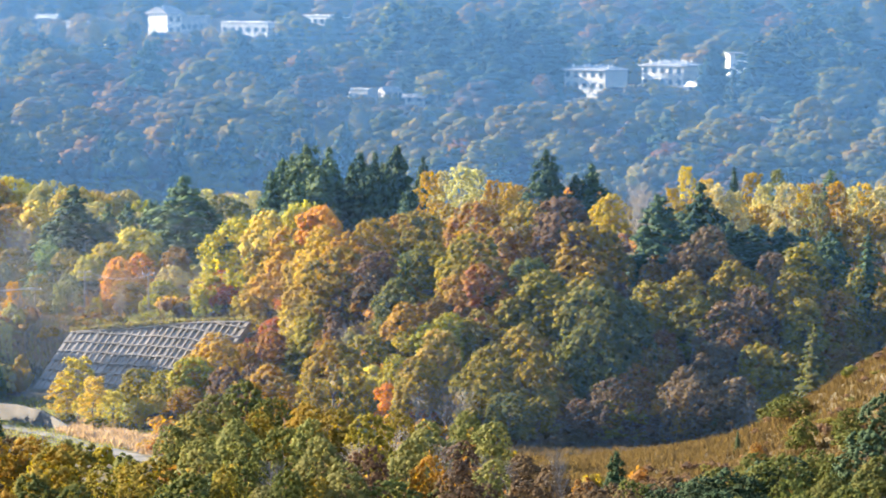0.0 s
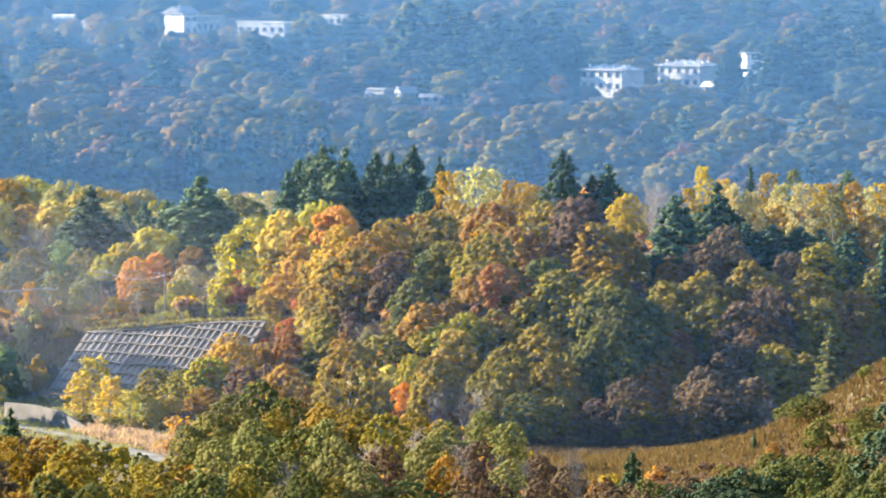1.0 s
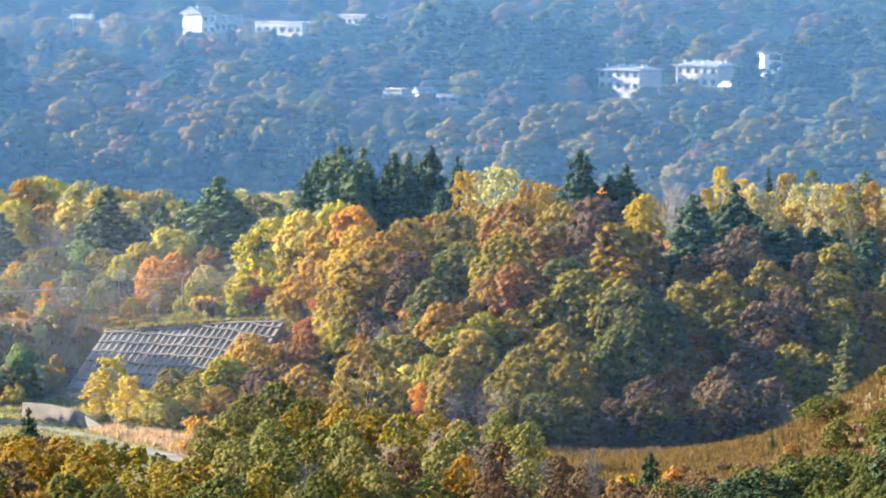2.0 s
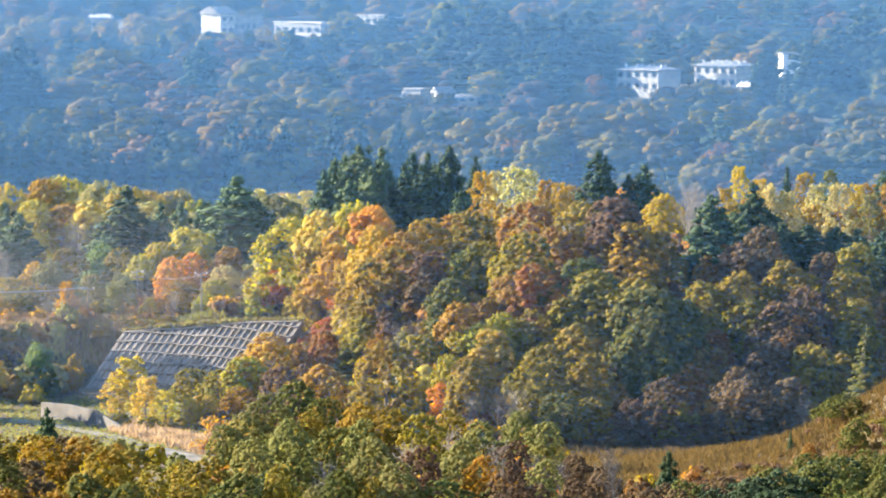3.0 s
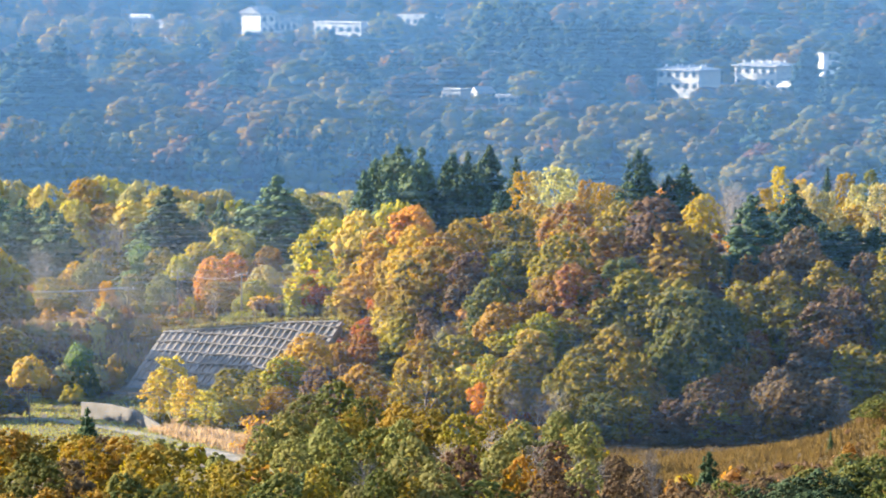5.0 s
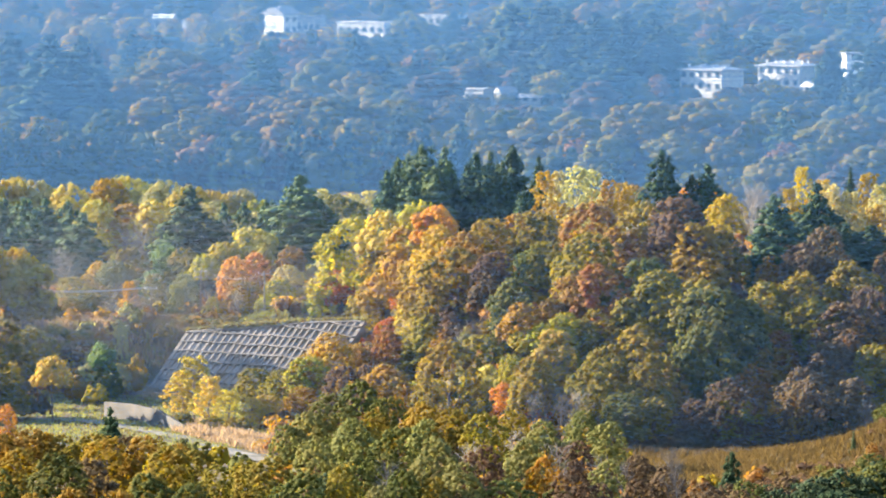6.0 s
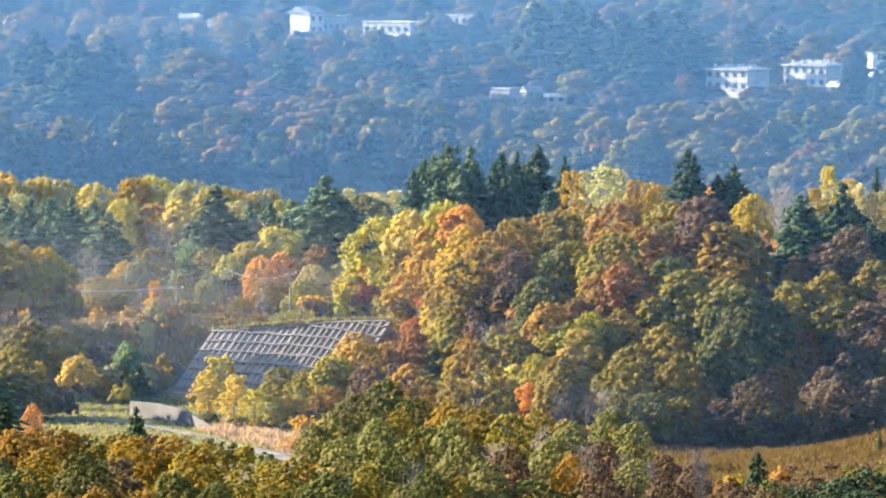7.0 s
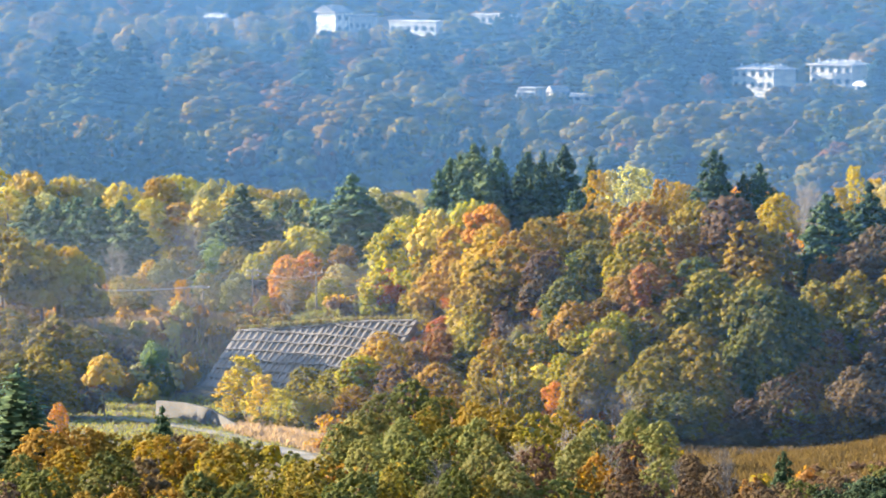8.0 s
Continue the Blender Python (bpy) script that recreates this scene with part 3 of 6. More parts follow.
tree("oak", "gold", -8.6, 724.0, 0.58, 1.07, "on the wooded spur")
tree("oak", "olive", 7.9, 726.0, 0.93, 0.94, "on the wooded spur")
tree("oak", "ochre", 11.6, 741.0, 0.92, 0.96, "on the wooded spur")
tree("oak", "rust", 14.6, 706.0, 1.20, 0.93, "on the wooded spur")
tree("oak", "olive", 9.2, 700.0, 0.82, 0.92, "on the wooded spur")
tree("oak", "olive", 13.6, 693.0, 1.25, 0.92, "on the wooded spur")
tree("oak", "green", 7.5, 701.0, 0.70, 0.90, "on the wooded spur")
tree("oak", "rust", 0.4, 701.0, 0.64, 0.96, "on the wooded spur")
tree("oak", "brown", -1.7, 702.0, 0.81, 0.92, "on the wooded spur")
tree("oak", "rust", -3.0, 714.0, 0.63, 0.98, "on the wooded spur")
tree("oak", "green", 4.6, 690.0, 0.87, 0.94, "on the wooded spur")
tree("oak", "green", 3.7, 691.0, 0.68, 0.89, "on the wooded spur")
tree("oak", "ochre", 6.0, 684.0, 0.87, 0.94, "on the wooded spur")
tree("oak", "brown", 2.4, 700.0, 0.79, 0.90, "on the wooded spur")
tree("oak", "brown", 1.8, 699.0, 0.68, 0.92, "on the wooded spur")
tree("oak", "ochre", 0.4, 706.0, 0.76, 0.93, "on the wooded spur")
tree("oak", "rust", 18.0, 699.0, 1.00, 0.92, "on the wooded spur")
tree("oak", "rust", 21.3, 704.0, 0.91, 0.93, "on the wooded spur")
tree("oak", "rust", 14.9, 687.0, 1.19, 0.92, "on the wooded spur")
tree("oak", "rust", 12.2, 688.0, 0.97, 0.94, "on the wooded spur")
tree("oak", "rust", 9.4, 686.0, 0.80, 0.90, "on the wooded spur")
tree("oak", "olive", 21.3, 715.0, 1.14, 0.93, "on the wooded spur")
tree("oak", "brown", 25.7, 700.0, 1.41, 0.92, "on the wooded spur")
tree("oak", "orange", 32.7, 813.0, 0.79, 1.61, "on the wooded spur")
tree("oak", "gold", 35.0, 782.0, 0.82, 1.01, "on the wooded spur")
tree("oak", "ochre", 27.7, 696.0, 1.23, 0.93, "on the wooded spur")
tree("oak", "olive", 31.4, 701.0, 0.92, 0.92, "on the wooded spur")
tree("oak", "ochre", 24.7, 701.0, 0.86, 0.93, "on the wooded spur")
tree("oak", "green", 20.8, 688.0, 1.20, 0.92, "on the wooded spur")
tree("oak", "olive", 21.7, 683.0, 1.31, 0.90, "on the wooded spur")
tree("oak", "olive", 17.7, 688.0, 0.88, 0.93, "on the wooded spur")
tree("oak", "lime", 17.1, 691.0, 0.66, 0.92, "on the wooded spur")
tree("oak", "lime", 10.8, 681.0, 0.91, 0.90, "on the wooded spur")
tree("oak", "lime", 8.5, 681.0, 0.79, 0.88, "on the wooded spur")
tree("oak", "yellow", 9.6, 678.0, 0.86, 0.92, "on the wooded spur")
tree("oak", "lime", 12.9, 683.0, 0.68, 0.89, "on the wooded spur")
tree("oak", "olive", 14.9, 682.0, 0.87, 0.92, "on the wooded spur")
tree("oak", "lime", 6.0, 682.0, 0.67, 0.90, "on the wooded spur")
tree("oak", "green", 3.8, 684.0, 0.67, 0.93, "on the wooded spur")
tree("oak", "orange", 3.8, 683.0, 0.49, 1.02, "on the wooded spur")
tree("oak", "orange", 2.5, 684.0, 0.41, 1.00, "on the wooded spur")
tree("oak", "lime", 4.6, 677.0, 0.64, 0.94, "on the wooded spur")
tree("oak", "yellow", 2.0, 679.0, 0.60, 0.71, "on the wooded spur")
tree("oak", "lime", 0.4, 678.0, 0.66, 0.90, "on the wooded spur")
tree("oak", "fresh", -0.4, 681.0, 0.60, 0.84, "on the wooded spur")
tree("oak", "olive", -2.8, 658.0, 1.34, 0.85, "on the wooded spur")
tree("oak", "olive", 1.1, 683.0, 0.91, 0.89, "on the wooded spur")
tree("oak", "ochre", -3.1, 702.0, 0.65, 0.96, "on the wooded spur")
tree("oak", "yellow", -5.3, 675.0, 0.68, 0.88, "on the wooded spur")
tree("oak", "lime", -7.4, 681.0, 0.60, 0.84, "on the wooded spur")
tree("oak", "gold", -4.2, 681.0, 0.60, 0.84, "on the wooded spur")
tree("oak", "orange", 3.8, 673.0, 0.51, 1.06, "on the wooded spur")
tree("oak", "yellow", 5.9, 670.0, 0.58, 0.85, "on the wooded spur")
tree("oak", "red", 7.5, 670.0, 0.44, 1.12, "on the wooded spur")
tree("oak", "olive", 7.2, 668.0, 0.92, 0.87, "on the wooded spur")
tree("oak", "ochre", 6.9, 676.0, 0.64, 0.93, "on the wooded spur")
tree("oak", "olive", 19.3, 669.0, 1.33, 0.95, "on the wooded spur")
tree("oak", "olive", 16.0, 668.0, 1.12, 0.88, "on the wooded spur")
tree("oak", "olive", 14.3, 661.0, 1.01, 0.87, "on the wooded spur")
tree("oak", "rust", 23.6, 680.0, 0.66, 0.92, "on the wooded spur")
tree("oak", "rust", 23.8, 673.0, 0.66, 0.89, "on the wooded spur")
tree("oak", "rust", 24.0, 667.0, 0.69, 0.85, "on the wooded spur")
tree("oak", "olive", 20.3, 660.0, 0.99, 0.85, "on the wooded spur")
tree("oak", "olive", 27.0, 680.0, 1.42, 0.90, "on the wooded spur")
tree("oak", "green", 29.0, 674.0, 1.64, 0.88, "on the wooded spur")
tree("oak", "green", 31.9, 679.0, 1.21, 0.89, "on the wooded spur")
tree("oak", "olive", 39.8, 686.0, 1.13, 0.90, "on the wooded spur")
tree("oak", "olive", 35.6, 686.0, 1.02, 0.90, "on the wooded spur")
tree("oak", "green", 28.0, 671.0, 1.32, 0.88, "on the wooded spur")
tree("oak", "green", 32.5, 676.0, 1.11, 0.90, "on the wooded spur")
tree("oak", "rust", 38.1, 688.0, 0.59, 0.89, "on the wooded spur")
tree("oak", "rust", 36.7, 680.0, 0.76, 0.95, "on the wooded spur")
tree("oak", "rust", 33.4, 670.0, 0.89, 0.90, "on the wooded spur")
tree("oak", "rust", 35.6, 674.0, 0.91, 0.89, "on the wooded spur")
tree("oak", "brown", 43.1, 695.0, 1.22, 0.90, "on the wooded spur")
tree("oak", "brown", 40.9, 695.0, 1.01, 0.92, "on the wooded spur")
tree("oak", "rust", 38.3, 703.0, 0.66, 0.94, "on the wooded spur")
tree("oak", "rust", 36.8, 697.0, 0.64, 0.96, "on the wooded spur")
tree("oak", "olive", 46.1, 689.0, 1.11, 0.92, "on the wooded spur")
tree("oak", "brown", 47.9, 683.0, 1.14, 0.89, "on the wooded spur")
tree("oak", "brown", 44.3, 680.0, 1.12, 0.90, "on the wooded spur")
tree("oak", "olive", 41.0, 683.0, 0.99, 0.93, "on the wooded spur")
tree("oak", "rust", 47.6, 680.0, 0.99, 0.92, "on the wooded spur")
tree("oak", "brown", 51.5, 697.0, 0.81, 0.92, "on the wooded spur")
tree("oak", "olive", 55.0, 696.0, 1.00, 0.94, "on the wooded spur")
tree("oak", "olive", 53.6, 687.0, 1.11, 0.92, "on the wooded spur")
tree("oak", "olive", 54.7, 682.0, 1.08, 0.94, "on the wooded spur")
tree("oak", "rust", 58.5, 686.0, 0.99, 0.93, "on the wooded spur")
tree("oak", "olive", 62.9, 691.0, 1.03, 0.90, "on the wooded spur")
tree("oak", "olive", 59.7, 684.0, 0.91, 0.90, "on the wooded spur")
tree("oak", "rust", 57.5, 683.0, 0.89, 0.92, "on the wooded spur")
tree("oak", "olive", 61.6, 683.0, 0.77, 0.93, "on the wooded spur")
tree("oak", "rust", 59.1, 678.0, 0.81, 0.88, "on the wooded spur")
tree("oak", "olive", 52.0, 674.0, 0.91, 0.88, "on the wooded spur")
tree("oak", "olive", 47.7, 671.0, 1.21, 0.88, "on the wooded spur")
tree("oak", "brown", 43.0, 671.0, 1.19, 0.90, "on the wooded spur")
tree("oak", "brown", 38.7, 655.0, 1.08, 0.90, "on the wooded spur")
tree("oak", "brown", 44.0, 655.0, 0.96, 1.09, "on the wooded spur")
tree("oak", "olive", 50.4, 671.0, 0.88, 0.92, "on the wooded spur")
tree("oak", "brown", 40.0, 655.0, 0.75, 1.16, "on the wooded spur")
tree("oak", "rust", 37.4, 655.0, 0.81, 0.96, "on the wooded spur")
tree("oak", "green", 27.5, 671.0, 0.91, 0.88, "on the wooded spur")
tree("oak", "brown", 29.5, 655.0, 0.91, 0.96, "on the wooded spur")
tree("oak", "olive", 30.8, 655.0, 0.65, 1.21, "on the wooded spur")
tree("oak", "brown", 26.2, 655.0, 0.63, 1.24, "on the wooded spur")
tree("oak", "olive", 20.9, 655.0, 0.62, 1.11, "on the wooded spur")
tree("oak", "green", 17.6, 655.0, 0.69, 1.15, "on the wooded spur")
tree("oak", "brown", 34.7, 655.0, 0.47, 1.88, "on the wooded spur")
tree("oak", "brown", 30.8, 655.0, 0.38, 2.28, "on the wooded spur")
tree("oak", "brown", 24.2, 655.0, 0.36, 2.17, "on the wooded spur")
tree("oak", "olive", 27.6, 678.0, 0.85, 0.90, "on the wooded spur")
tree("oak", "green", 59.1, 695.0, 0.85, 0.94, "on the wooded spur")
tree("oak", "brown", 62.9, 676.0, 0.83, 0.93, "on the wooded spur")
tree("oak", "gold", -18.8, 732.0, 0.79, 1.22, "on the wooded spur")
tree("oak", "ochre", -20.5, 696.0, 0.81, 0.90, "on the wooded spur")
tree("oak", "red", -15.3, 740.0, 0.46, 1.44, "on the wooded spur")
tree("oak", "brown", -13.1, 681.0, 0.81, 0.89, "on the wooded spur")
tree("oak", "brown", -15.5, 668.0, 0.92, 0.87, "on the wooded spur")
tree("oak", "ochre", -5.2, 706.0, 0.76, 0.93, "on the wooded spur")
tree("oak", "olive", 65.8, 688.0, 0.94, 0.94, "on the wooded spur")
tree("oak", "green", 66.1, 681.0, 0.94, 0.93, "on the wooded spur")
tree("oak", "olive", 69.4, 686.0, 0.94, 0.94, "on the wooded spur")
tree("bare", "-", 8.4, 665.0, 0.83, 1.26, "on the wooded spur")
tree("bare", "-", 10.4, 662.0, 0.82, 1.26, "on the wooded spur")
tree("bare", "-", 7.0, 655.0, 0.82, 1.05, "on the wooded spur")
tree("bare", "-", 11.9, 656.0, 0.82, 1.25, "on the wooded spur")
tree("bare", "-", 45.5, 690.0, 0.77, 2.10, "on the wooded spur")
tree("bare", "-", 47.9, 683.0, 0.79, 2.04, "on the wooded spur")
tree("bare", "-", 42.4, 683.0, 0.78, 2.06, "on the wooded spur")
tree("bare", "-", 21.3, 671.0, 0.82, 0.94, "on the wooded spur")
tree("bare", "-", -9.7, 722.0, 0.82, 1.71, "on the wooded spur")
tree("bare", "-", -11.7, 711.0, 0.82, 1.40, "on the wooded spur")
tree("bare", "-", -6.7, 713.0, 0.82, 1.40, "on the wooded spur")
tree("bare", "-", 38.5, 674.0, 0.79, 1.88, "on the wooded spur")
tree("bare", "-", 52.0, 692.0, 0.82, 1.86, "on the wooded spur")
tree("bare", "-", 45.5, 655.0, 0.77, 1.32, "on the wooded spur")
tree("bare", "-", 0.4, 692.0, 0.82, 1.32, "on the wooded spur")
tree("bare", "-", -1.7, 697.0, 0.81, 1.35, "on the wooded spur")
tree("bare", "-", 40.2, 807.0, 0.83, 2.04, "on the wooded spur")
tree("bare", "-", 37.5, 785.0, 0.83, 1.74, "on the wooded spur")
tree("fir", "needle", 54.6, 681.0, 0.72, 1.32, "on the wooded spur")
tree("fir", "needle", 42.5, 671.0, 0.50, 1.20, "on the wooded spur")
# on the crest of the spur
tree("pine", "spruce", -7.0, 766.0, 1.23, 1.08, "on the crest of the spur")
tree("pine", "spruce", -3.9, 764.0, 1.17, 0.89, "on the crest of the spur")
tree("pine", "spruce", -10.4, 768.0, 1.11, 0.98, "on the crest of the spur")
tree("pine", "spruce", -9.1, 776.0, 1.10, 0.78, "on the crest of the spur")
tree("pine", "spruce", -11.8, 764.0, 1.00, 0.88, "on the crest of the spur")
tree("pine", "spruce", -5.4, 760.0, 1.01, 1.18, "on the crest of the spur")
tree("pine", "needle", 0.3, 768.0, 1.15, 0.87, "on the crest of the spur")
tree("pine", "needle", 2.3, 774.0, 1.09, 0.72, "on the crest of the spur")
tree("pine", "needle", 5.2, 766.0, 1.23, 0.87, "on the crest of the spur")
tree("pine", "needle", 3.8, 762.0, 1.09, 0.72, "on the crest of the spur")
tree("pine", "needle", -0.9, 762.0, 1.00, 0.88, "on the crest of the spur")
tree("pine", "needle", 1.4, 760.0, 0.99, 0.97, "on the crest of the spur")
tree("pine", "needle", 6.6, 752.0, 0.81, 0.91, "on the crest of the spur")
tree("pine", "needle", 9.3, 812.0, 0.87, 0.74, "on the crest of the spur")
tree("pine", "spruce", -8.3, 758.0, 0.89, 1.15, "on the crest of the spur")
tree("pine", "needle", 26.4, 790.0, 1.10, 0.99, "on the crest of the spur")
tree("pine", "needle", 32.8, 790.0, 0.89, 1.22, "on the crest of the spur")
tree("pine", "needle", 30.6, 790.0, 0.81, 0.99, "on the crest of the spur")
tree("pine", "needle", 37.6, 704.0, 0.97, 1.24, "on the crest of the spur")
tree("pine", "needle", 43.2, 708.0, 1.03, 1.29, "on the crest of the spur")
tree("pine", "needle", 49.7, 704.0, 0.69, 2.09, "on the crest of the spur")
tree("pine", "needle", 59.0, 700.0, 0.77, 1.43, "on the crest of the spur")
tree("pine", "needle", 56.0, 704.0, 0.66, 1.85, "on the crest of the spur")
tree("pine", "needle", 53.4, 706.0, 0.65, 1.87, "on the crest of the spur")
tree("pine", "needle", 46.5, 704.0, 0.71, 1.40, "on the crest of the spur")
tree("fir", "needle", 62.7, 690.0, 1.27, 1.11, "on the crest of the spur")
# behind the wooded spur
tree("birch", "gold", 9.9, 782.5, 1.02, 1.00, "behind the wooded spur")
tree("birch", "pale", 14.1, 776.0, 1.15, 1.00, "behind the wooded spur")
tree("birch", "pale", 16.7, 788.5, 1.03, 1.00, "behind the wooded spur")
tree("birch", "ochre", 18.4, 768.0, 1.00, 1.00, "behind the wooded spur")
tree("oak", "ochre", 17.5, 806.5, 0.75, 1.00, "behind the wooded spur")
tree("bare", "-", 37.9, 767.0, 1.23, 1.00, "behind the wooded spur")
tree("bare", "-", 40.0, 778.5, 1.09, 1.00, "behind the wooded spur")
tree("birch", "gold", 48.9, 836.5, 0.86, 1.00, "behind the wooded spur")
tree("birch", "gold", 48.3, 779.5, 0.94, 1.00, "behind the wooded spur")
tree("fir", "needle", 57.7, 862.0, 0.80, 1.00, "behind the wooded spur")
tree("birch", "ochre", 54.6, 775.0, 1.08, 1.00, "behind the wooded spur")
tree("birch", "green", 63.2, 848.5, 0.87, 1.00, "behind the wooded spur")
tree("birch", "gold", 60.3, 762.0, 1.06, 1.00, "behind the wooded spur")
tree("pine", "spruce", 72.5, 862.0, 0.85, 0.87, "behind the wooded spur")
tree("birch", "pale", 67.2, 767.0, 1.07, 1.00, "behind the wooded spur")
tree("birch", "pale", 71.3, 772.0, 1.08, 1.00, "behind the wooded spur")
tree("birch", "sage", 61.4, 753.0, 0.98, 1.00, "behind the wooded spur")
tree("oak", "ochre", 49.4, 760.0, 0.84, 1.00, "behind the wooded spur")
tree("oak", "ochre", 54.4, 760.0, 0.84, 1.00, "behind the wooded spur")
tree("oak", "ochre", 58.6, 760.0, 0.84, 1.00, "behind the wooded spur")
tree("oak", "ochre", 62.8, 760.0, 0.84, 1.00, "behind the wooded spur")
tree("oak", "ochre", 67.4, 760.0, 0.84, 1.00, "behind the wooded spur")
tree("oak", "ochre", 44.3, 765.0, 0.80, 1.00, "behind the wooded spur")
tree("oak", "ochre", 22.7, 817.0, 0.76, 1.00, "behind the wooded spur")
tree("oak", "ochre", 72.1, 765.0, 0.99, 0.81, "behind the wooded spur")
tree("pine", "needle", 57.0, 765.0, 0.73, 0.74, "behind the wooded spur")
tree("birch", "ochre", 43.1, 770.5, 0.86, 1.00, "behind the wooded spur")
tree("birch", "pale", 47.0, 740.0, 1.10, 1.00, "behind the wooded spur")
tree("birch", "pale", 49.6, 740.0, 1.01, 1.09, "behind the wooded spur")
tree("birch", "pale", 55.4, 767.0, 1.00, 1.00, "behind the wooded spur")
tree("birch", "pale", 56.8, 746.5, 1.11, 1.00, "behind the wooded spur")
tree("birch", "ochre", 62.6, 772.0, 1.08, 1.00, "behind the wooded spur")
tree("birch", "ochre", 64.9, 762.5, 1.13, 1.00, "behind the wooded spur")
tree("birch", "gold", 69.6, 773.5, 1.15, 1.00, "behind the wooded spur")
tree("birch", "pale", 73.1, 776.5, 1.15, 1.00, "behind the wooded spur")
tree("birch", "ochre", 44.7, 740.0, 0.94, 1.17, "behind the wooded spur")
tree("oak", "ochre", 53.6, 777.0, 0.82, 1.00, "behind the wooded spur")
tree("oak", "ochre", 57.5, 777.0, 0.82, 1.00, "behind the wooded spur")
tree("oak", "ochre", 63.1, 788.0, 0.83, 1.00, "behind the wooded spur")
tree("oak", "ochre", 68.9, 800.0, 0.84, 1.00, "behind the wooded spur")
tree("oak", "ochre", 73.8, 805.5, 0.85, 1.00, "behind the wooded spur")
tree("birch", "pale", 11.9, 785.0, 1.02, 1.00, "behind the wooded spur")
tree("birch", "ochre", 20.3, 761.0, 0.99, 1.00, "behind the wooded spur")
# on the valley floor
tree("thicket", "green", -13.1, 645.0, 0.93, 0.93, "on the valley floor")
tree("thicket", "sage", -16.5, 628.0, 0.93, 0.91, "on the valley floor")
tree("thicket", "sage", -18.9, 624.0, 0.78, 0.89, "on the valley floor")
tree("thicket", "green", -9.8, 640.0, 0.77, 0.92, "on the valley floor")
tree("thicket", "ochre", -5.8, 628.0, 0.85, 0.90, "on the valley floor")
tree("thicket", "olive", -2.0, 621.0, 0.85, 0.89, "on the valley floor")
tree("thicket", "sage", -12.9, 607.0, 0.85, 0.87, "on the valley floor")
tree("thicket", "green", -7.9, 593.0, 0.92, 0.86, "on the valley floor")
tree("thicket", "sage", -16.8, 593.0, 0.77, 0.85, "on the valley floor")
tree("thicket", "green", -11.9, 585.0, 0.76, 0.84, "on the valley floor")
tree("thicket", "sage", -4.2, 583.0, 0.92, 0.84, "on the valley floor")
tree("thicket", "olive", 1.1, 610.0, 0.85, 0.88, "on the valley floor")
tree("thicket", "olive", 4.3, 634.0, 0.68, 0.91, "on the valley floor")
tree("thicket", "sage", 7.9, 612.0, 0.77, 0.88, "on the valley floor")
tree("thicket", "sage", 12.4, 625.0, 0.77, 0.90, "on the valley floor")
tree("thicket", "sage", 14.8, 619.0, 0.69, 0.88, "on the valley floor")
tree("thicket", "brown", 1.0, 579.0, 0.85, 0.83, "on the valley floor")
tree("thicket", "sage", -1.8, 556.0, 0.91, 0.87, "on the valley floor")
tree("thicket", "green", -7.4, 556.0, 0.85, 0.87, "on the valley floor")
tree("thicket", "green", 3.2, 556.0, 0.74, 1.18, "on the valley floor")
tree("thicket", "brown", 9.4, 556.0, 0.79, 0.93, "on the valley floor")
tree("thicket", "green", 8.3, 556.0, 0.62, 1.08, "on the valley floor")
tree("thicket", "sage", -9.0, 556.0, 0.68, 0.99, "on the valley floor")
tree("thicket", "sage", 13.8, 577.0, 0.69, 0.82, "on the valley floor")
tree("thicket", "brown", 12.2, 556.0, 0.68, 0.99, "on the valley floor")
tree("thicket", "olive", -4.1, 556.0, 0.75, 0.87, "on the valley floor")
tree("thicket", "sage", 5.1, 589.0, 0.82, 0.84, "on the valley floor")
tree("thicket", "sage", -20.8, 622.0, 0.65, 0.89, "on the valley floor")
tree("thicket", "brown", 16.5, 556.0, 0.72, 0.82, "on the valley floor")
tree("thicket", "olive", -13.3, 568.0, 0.74, 0.81, "on the valley floor")
tree("thicket", "sage", 0.3, 556.0, 0.63, 1.13, "on the valley floor")
tree("thicket", "ochre", 7.3, 580.0, 0.73, 0.83, "on the valley floor")
tree("thicket", "brown", 11.0, 603.0, 0.65, 0.87, "on the valley floor")
tree("thicket", "olive", -11.3, 630.0, 0.73, 0.90, "on the valley floor")
tree("thicket", "sage", -5.5, 620.0, 0.73, 0.89, "on the valley floor")
tree("thicket", "green", -15.0, 612.0, 0.65, 0.87, "on the valley floor")
tree("thicket", "olive", -0.9, 619.0, 0.65, 0.89, "on the valley floor")
tree("thicket", "ochre", -17.4, 633.0, 0.61, 0.73, "on the valley floor")
tree("thicket", "brown", -2.6, 598.0, 0.61, 0.80, "on the valley floor")
tree("shrub", "orange", 2.4, 633.0, 0.64, 0.62, "on the valley floor")
tree("shrub", "orange", 6.6, 636.0, 0.63, 1.12, "on the valley floor")
tree("shrub", "orange", 8.6, 629.0, 0.65, 0.73, "on the valley floor")
tree("fir", "needle", -5.2, 608.0, 0.39, 1.05, "on the valley floor")
tree("bare", "-", -4.6, 626.0, 0.77, 1.49, "on the valley floor")
tree("bare", "-", 4.1, 613.0, 0.77, 1.67, "on the valley floor")
tree("bare", "-", -0.8, 600.0, 0.77, 1.62, "on the valley floor")
tree("bare", "-", 8.8, 600.0, 0.77, 1.62, "on the valley floor")
tree("bare", "-", 13.3, 588.0, 0.77, 1.40, "on the valley floor")
tree("bare", "-", -9.0, 582.0, 0.77, 1.38, "on the valley floor")
tree("bare", "-", 15.5, 582.0, 0.76, 1.20, "on the valley floor")
